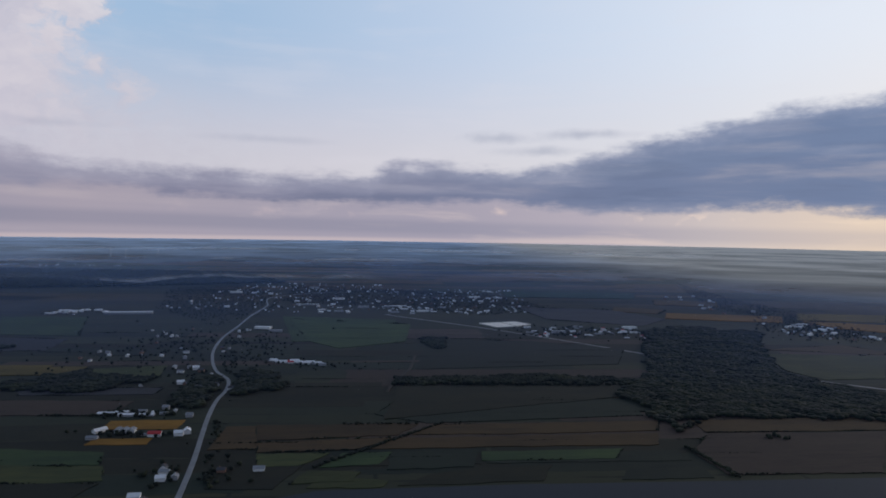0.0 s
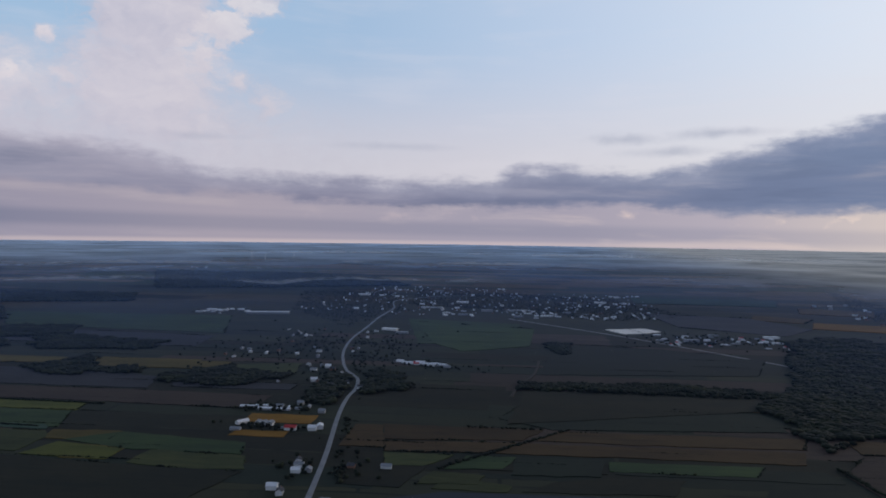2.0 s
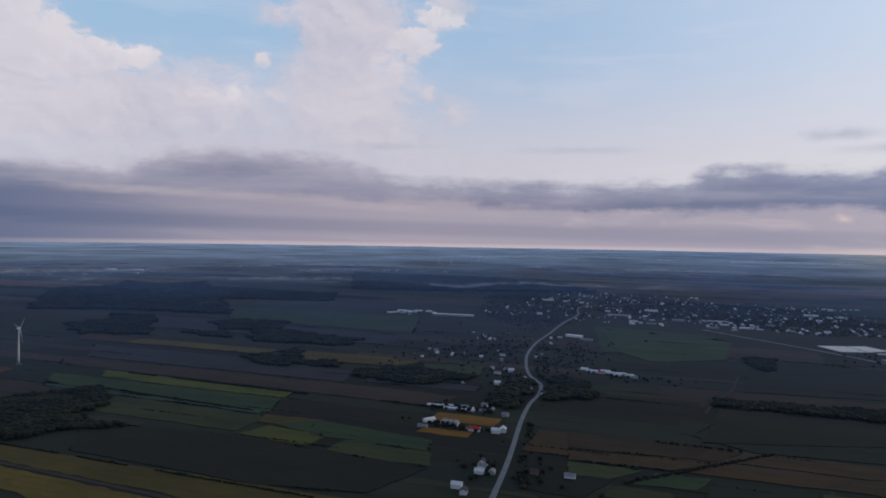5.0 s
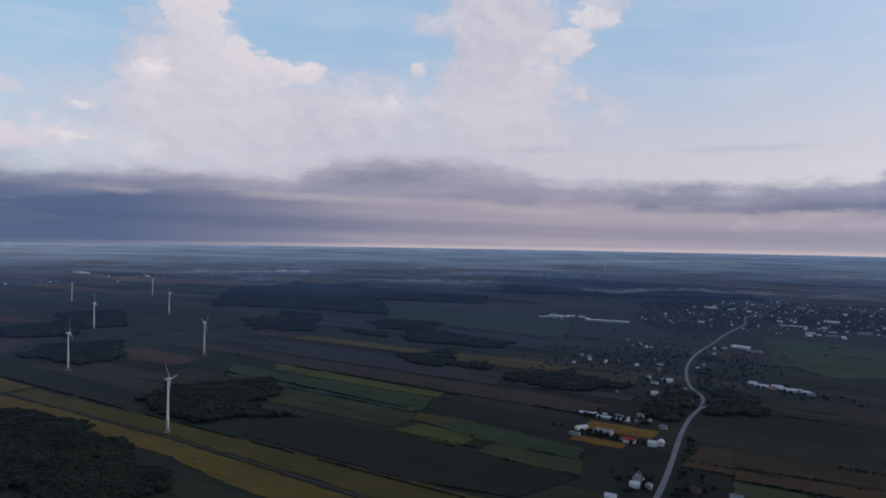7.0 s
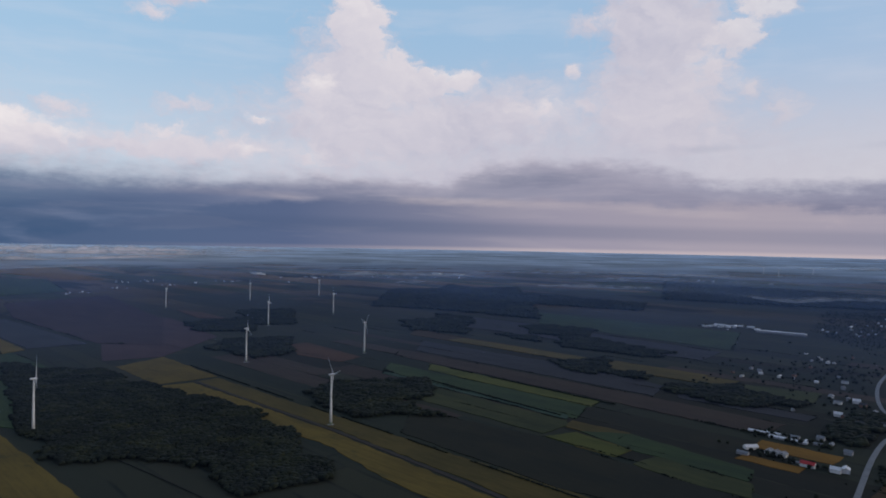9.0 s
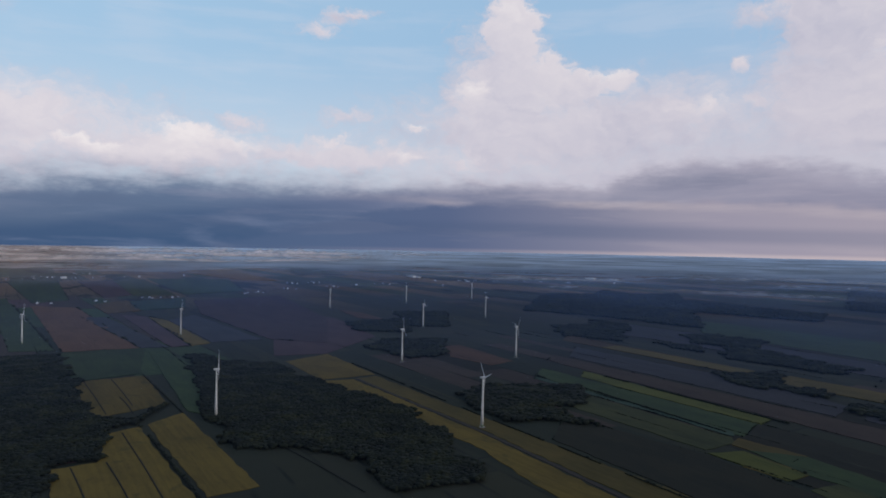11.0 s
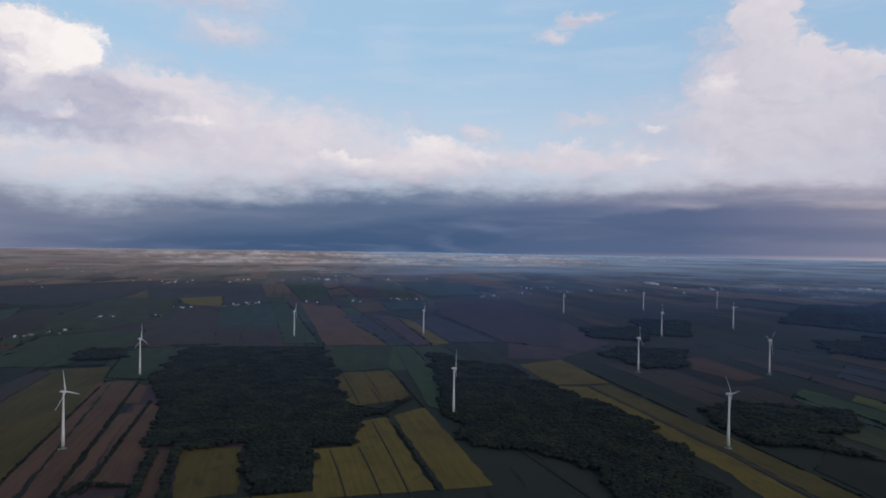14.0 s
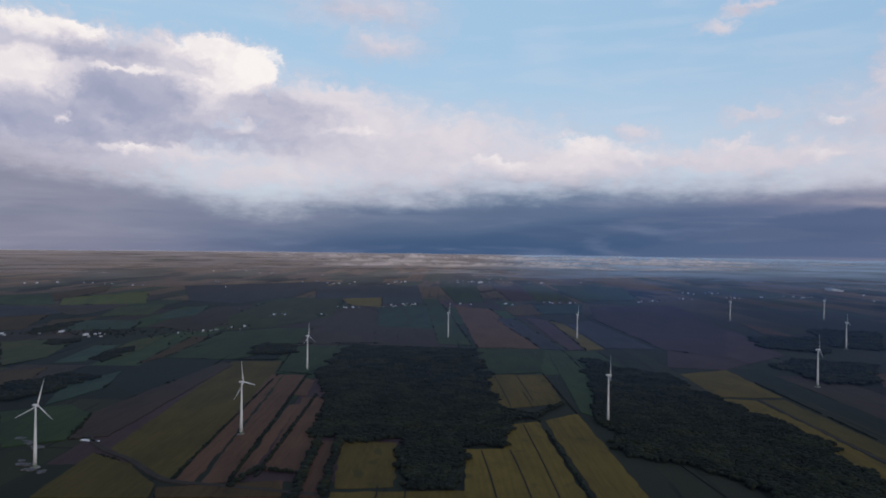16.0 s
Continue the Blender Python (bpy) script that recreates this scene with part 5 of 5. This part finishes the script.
for fx, fy in (
    (-2595, -1275), (-2630, -1250), (-2750, -1185), (-2805, -1150), (-3290, -1200), (-3320, -1155), (-3385, -985), (-3775, -970), (-3835, -940), (-4000, -740),
    (-4075, -680), (-4095, -610), (-5270, -2145), (-5250, -3970), (-5405, -3900), (-5450, -3605), (-5350, -3360), (-5285, -3055), (-5985, -2745), (-5260, -2335),
    (-2475, -1755), (-2420, -1615), (-2450, -1590), (-2445, -1555), (-2385, -1935), (-6140, -1745), (-6090, -1620), (-6090, -1525), (-6155, -1175), (-6515, -1120),
    (-6600, -660), (-6955, -555), (-6815, -455), (-7455, -320), (-7465, -185), (-6835, -75), (-4445, 215), (-4440, 275), (-4435, 340), (-4715, 835),
    (-4785, 920), (-5845, 1365), (-5850, 1600), (-3745, -950), (-3785, -920), (-3910, -710), (-3995, -655), (-4195, -345), (-4255, -70), (-5660, 1365),
    (-5710, 1560), (-5230, 1590), (-5390, 1835), (-5510, 2110), (-5510, 2215), (-5255, 2565), (-5870, 3060), (-10195, 5725), (-6170, 3790), (-5035, 1180),
    (-730, 1630), (-1590, 2860), (-1575, 2905),
):
    far_off = math.hypot(fx, fy)
    grow = 0.62 if far_off < 4000 else 0.8
    put_copy(BARNS[town.choice((0, 0, 2, 3))], fx, fy, town.uniform(70, 120), town.uniform(0.8, 1.15) * grow)
    put_copy(town.choice(HOUSES), fx + town.uniform(25, 60), fy + town.uniform(-70, 70), town.uniform(0, 180), town.uniform(0.9, 1.2) * grow)
    if town.random() < 0.5:
        put_copy(BARNS[3], fx - town.uniform(20, 50), fy + town.uniform(-60, 60), town.uniform(0, 180), town.uniform(0.7, 1.1) * grow)
    for i in range(9):
        z = town.uniform(0.6, 1.2)
        YARD.append((fx + town.gauss(-15, 30), fy + town.gauss(0, 55), 4.2 * z, 6.5 * z))
crowns("trees", YARD, "dark trees standing round distant farmsteads", "trees", 1)
# bright halls of the far north-west
put_copy(SHEDS[1], -6544, 2827, 100, 2.2)
put_copy(SHEDS[1], -6451, 2845, 100, 1.6)
put_copy(SHEDS[1], -5873, 4623, 100, 2.0)
put_copy(SHEDS[1], -5631, 4731, 100, 2.0)
put_copy(SHEDS[2], -5746, 4687, 100, 1.8)
for n, (xa, ya), (xb, yb), wide in ((16, (-6200, -2100), (-7000, 700), 90), (20, (-5900, 2700), (-5300, 4800), 160), (14, (-4400, 6300), (-3300, 6600), 200), (10, (-8300, -3600), (-7600, -2300), 200)):
    for i in range(n):
        t = (i + town.random()) / n
        put_copy(town.choice(farm_mix), xa + (xb - xa) * t + town.uniform(-wide, wide), ya + (yb - ya) * t + town.uniform(-wide, wide), town.uniform(0, 180), town.uniform(0.8, 1.5))

# pale sheeted beds beside the warehouses
for pts in (((152, 2761), (238, 2800), (292, 2688), (217, 2653)), ((246, 2803), (307, 2834), (363, 2753), (300, 2692))):
    bm = bmesh.new()
    low = [bm.verts.new((x, y, -0.3)) for x, y in pts]
    top = [bm.verts.new((x, y, 2.2)) for x, y in pts]
    bm.faces.new(top)
    for i in range(4):
        j = (i + 1) % 4
        bm.faces.new((low[i], low[j], top[j], top[i]))
    bmesh.ops.recalc_face_normals(bm, faces=bm.faces)
    me = bpy.data.meshes.new("sheeted_bed")
    bm.to_mesh(me)
    bm.free()
    me.materials.append(MATS["membrane"])
    tagged(new("sheeted_bed", me), "large pale sheet-covered rectangular bed beside warehouses", "covered bed", "covered beds")

clamp = new("silage_clamp")
part("wall", block(bmesh.new(), -18, 18, -3.5, 3.5, -0.4, 1.4), "house_grey", clamp)
part("cover", block(bmesh.new(), -18.4, 18.4, -3.8, 3.8, 1.41, 1.9), "roof_tin", clamp, "white plastic cover")
tagged(settle(clamp, -1148, -734, 84), "long low white-covered silage clamp beside a track", "silage clamp")

# ---- hedgerows along the strips ----
for x0, y0, x1, y1, size in ((-2010, -850, -2040, -708, 3), (-1812, -632, -978, -490, 2.2), (-1810, -550, -984, -402, 2.8), (-1578, -452, -1014, -372, 3.2), (-1600, -400, -930, -285, 6), (-970, -395, -1050, -385, 6), (-1050, -388, -1040, -302, 5), (-1430, 68, -1000, 131, 2.6), (-1730, -425, -1570, -415, 5), (-1515, -15, -1465, 70, 7), (-1590, 125, -1470, 60, 6), (-1850, -650, -1820, -540, 3), (-2370, -775, -2440, -480, 3.5), (-1955, 90, -1500, 150, 2), (-1230, -300, -950, -250, 7), (-1180, -330, -1000, -300, 6), (-2215, 255, -2000, 290, 6), (-570, 776, -1930, 655, 2.2), (-1500, 1240, -960, 1275, 3), (-1400, 1090, -960, 1100, 2.6)):
    hedge(x0, y0, x1, y1, 6.0 if size < 5 else 8.0, size, 0.3, size * 0.6)
lines = random.Random(5)
hedge(-198, 1036, 5, 1300, 6, 3.5, 0.1, 3)
hedge(-120, 1625, 480, 1660, 6, 7, 0.1, 8)
hedge(430, 1175, 460, 1030, 6, 4, 0.1, 3)
hedge(450, 1265, 500, 1330, 6, 6, 0.0, 8)
hedge(-330, 950, -470, 1420, 9, 4, 0.45, 14)
# trees among the farmsteads and along the road
spots = []
for cx, cy, rx, ry, n in ((-400, 1000, 45, 45, 40), (-590, 1330, 90, 30, 60), (-520, 1195, 110, 18, 40), (-800, 2100, 260, 380, 260), (-560, 1900, 90, 420, 170), (-330, 1850, 120, 60, 40), (520, 2560, 230, 140, 150), (1480, 2690, 190, 240, 300), (-330, 1015, 40, 30, 14), (620, 1235, 25, 12, 10), (-2520, -1570, 120, 320, 120), (-6600, -700, 400, 1400, 260), (-5600, 3800, 400, 1100, 260)):
    for i in range(n):
        s = lines.uniform(0.6, 1.25)
        spots.append((lines.gauss(cx, rx * 0.55), lines.gauss(cy, ry * 0.55), 3.8 * s, 6.5 * s))
crowns("trees", spots, "scattered dark green trees round farmsteads and lanes", "trees", 1)

# ---- haze sheet and mist banks over the far plain ----
def mist_shader(name):
    m = bpy.data.materials.new(name)
    m.use_nodes = True
    MATS[name] = m
    n = Nodes(m.node_tree)
    m.node_tree.nodes.remove(m.node_tree.nodes["Principled BSDF"])
    return m, n


def mist_out(m, n, alpha, colour, through=0.0):
    body = n.add("BsdfDiffuse")
    n.put(body.inputs[0], colour)
    shader = body.outputs[0]
    if through:
        back = n.add("BsdfTranslucent")
        n.put(back.inputs[0], colour)
        both = n.add("MixShader")
        both.inputs[0].default_value = through
        n.put(both.inputs[1], shader)
        n.put(both.inputs[2], back.outputs[0])
        shader = both.outputs[0]
    mix = n.add("MixShader")
    n.put(mix.inputs[0], alpha)
    n.put(mix.inputs[1], n.add("BsdfTransparent").outputs[0])
    n.put(mix.inputs[2], shader)
    n.put(m.node_tree.nodes["Material Output"].inputs[0], mix.outputs[0])


def haze_sheet():
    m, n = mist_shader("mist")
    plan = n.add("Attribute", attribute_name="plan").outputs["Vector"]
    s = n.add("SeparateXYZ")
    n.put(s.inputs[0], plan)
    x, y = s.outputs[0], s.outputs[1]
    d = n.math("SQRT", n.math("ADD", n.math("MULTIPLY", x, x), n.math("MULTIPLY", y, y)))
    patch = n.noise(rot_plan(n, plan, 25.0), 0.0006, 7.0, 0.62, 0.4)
    # stands in for air haze: opacity painted to grow with distance, with misty patches
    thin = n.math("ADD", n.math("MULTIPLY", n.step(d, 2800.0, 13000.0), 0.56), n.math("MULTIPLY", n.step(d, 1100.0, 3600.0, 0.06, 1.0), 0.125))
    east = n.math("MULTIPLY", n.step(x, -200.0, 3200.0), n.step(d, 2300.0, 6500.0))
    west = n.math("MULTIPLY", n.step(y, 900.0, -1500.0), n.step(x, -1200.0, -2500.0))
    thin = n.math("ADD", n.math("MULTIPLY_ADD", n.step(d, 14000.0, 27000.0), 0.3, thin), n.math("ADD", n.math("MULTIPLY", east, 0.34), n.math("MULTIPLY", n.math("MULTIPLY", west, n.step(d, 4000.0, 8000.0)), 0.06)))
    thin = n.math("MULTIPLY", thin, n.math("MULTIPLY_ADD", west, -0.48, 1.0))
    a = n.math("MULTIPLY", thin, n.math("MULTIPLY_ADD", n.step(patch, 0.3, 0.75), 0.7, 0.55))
    # haze tints painted in: blue nearer, paler far off, warm in east and west
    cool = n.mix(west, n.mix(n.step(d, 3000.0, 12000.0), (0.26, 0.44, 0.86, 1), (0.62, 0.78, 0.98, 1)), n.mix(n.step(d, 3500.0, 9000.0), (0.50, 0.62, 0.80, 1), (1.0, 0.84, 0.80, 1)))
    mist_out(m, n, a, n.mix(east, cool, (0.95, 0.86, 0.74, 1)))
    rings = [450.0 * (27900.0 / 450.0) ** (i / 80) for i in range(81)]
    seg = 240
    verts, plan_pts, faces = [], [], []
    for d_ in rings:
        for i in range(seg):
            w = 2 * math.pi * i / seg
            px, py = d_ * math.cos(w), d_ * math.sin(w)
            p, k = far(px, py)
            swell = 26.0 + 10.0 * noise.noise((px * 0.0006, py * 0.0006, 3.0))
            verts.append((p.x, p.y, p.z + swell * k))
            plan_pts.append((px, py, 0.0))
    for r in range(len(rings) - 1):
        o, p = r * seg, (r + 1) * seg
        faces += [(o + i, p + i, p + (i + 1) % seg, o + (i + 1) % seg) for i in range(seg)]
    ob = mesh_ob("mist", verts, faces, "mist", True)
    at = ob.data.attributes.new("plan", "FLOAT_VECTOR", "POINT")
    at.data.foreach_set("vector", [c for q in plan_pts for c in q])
    return tagged(ob, "thin sheet of painted distance haze and mist over the far plain", "mist", kind="stuff")


haze_sheet()


def bank_shader(name, dense, warm):
    m, n = mist_shader(name)
    at = n.add("Attribute", attribute_name="bank").outputs["Vector"]
    s = n.add("SeparateXYZ")
    n.put(s.inputs[0], at)
    run, up, end = s.outputs[0], s.outputs[1], s.outputs[2]
    shred = n.noise(n.vec(n.math("MULTIPLY", run, 0.0009), n.math("MULTIPLY", up, 1.0), n.math("MULTIPLY", end, 0.0)), 1.0, 7.0, 0.6, 0.5)
    crest = n.noise(n.vec(n.math("MULTIPLY", run, 0.0018), 4.0, 0.0), 1.0, 6.0, 0.6)
    top = n.step(n.math("SUBTRACT", up, n.math("MULTIPLY_ADD", crest, 1.5, -0.25)), 0.12, -0.30)
    foot = n.step(up, 0.0, 0.25)
    a = n.math("MULTIPLY", n.math("MULTIPLY", top, foot), n.math("MULTIPLY", n.step(shred, 0.34, 0.62), n.math("MULTIPLY", end, dense)))
    mist_out(m, n, a, warm, 0.5)
    return m


bank_shader("mist_bank_thick", 1.0, (1.0, 0.90, 0.88, 1))
bank_shader("mist_bank_thin", 0.40, (0.90, 0.91, 0.95, 1))


def mist_bank(dist, az0, az1, tall, mat, seed):
    """A low rolling bank, waving across the plain at about one distance."""
    cols = 160
    verts, info, faces = [], [], []
    for i in range(cols + 1):
        t = i / cols
        a = radians(az0 + (az1 - az0) * t)
        d = dist * (1.0 + 0.10 * noise.noise((t * 5.0, seed, 0.0)) + 0.03 * noise.noise((t * 17.0, seed, 4.0)))
        p, k = far(-math.sin(a) * d, math.cos(a) * d)
        ends = min(1.0, 5.0 * t, 5.0 * (1.0 - t))
        for j in range(7):
            u = j / 6
            lean = Vector((-math.sin(a), math.cos(a), 0)) * (u * u * 60.0 * k)
            verts.append(p + lean + Vector((0, 0, u * tall * k)))
            info.append((a * dist + seed * 900.0, u, ends))
        if i:
            o = 7 * (i - 1)
            faces += [(o + j, o + j + 7, o + j + 8, o + j + 1) for j in range(6)]
    ob = mesh_ob("mist_bank", verts, faces, mat, True)
    at = ob.data.attributes.new("bank", "FLOAT_VECTOR", "POINT")
    at.data.foreach_set("vector", [c for q in info for c in q])
    return tagged(ob, "low shred of pale morning mist drifting over fields", "mist", "mist banks", "stuff")


for dist, az0, az1, tall, mat, seed in ((11000, 70, 110, 170, "mist_bank_thick", 1.0), (13500, 66, 112, 210, "mist_bank_thick", 2.0), (17000, 62, 114, 260, "mist_bank_thick", 3.0), (8500, 74, 104, 90, "mist_bank_thin", 4.0), (5600, 28, 72, 80, "mist_bank_thin", 6.0), (6800, 20, 70, 100, "mist_bank_thin", 7.0), (5200, 2, 34, 80, "mist_bank_thin", 8.0), (8200, -10, 50, 120, "mist_bank_thin", 9.0), (12500, -25, 40, 160, "mist_bank_thin", 10.0)):
    mist_bank(dist, az0, az1, tall, mat, seed)
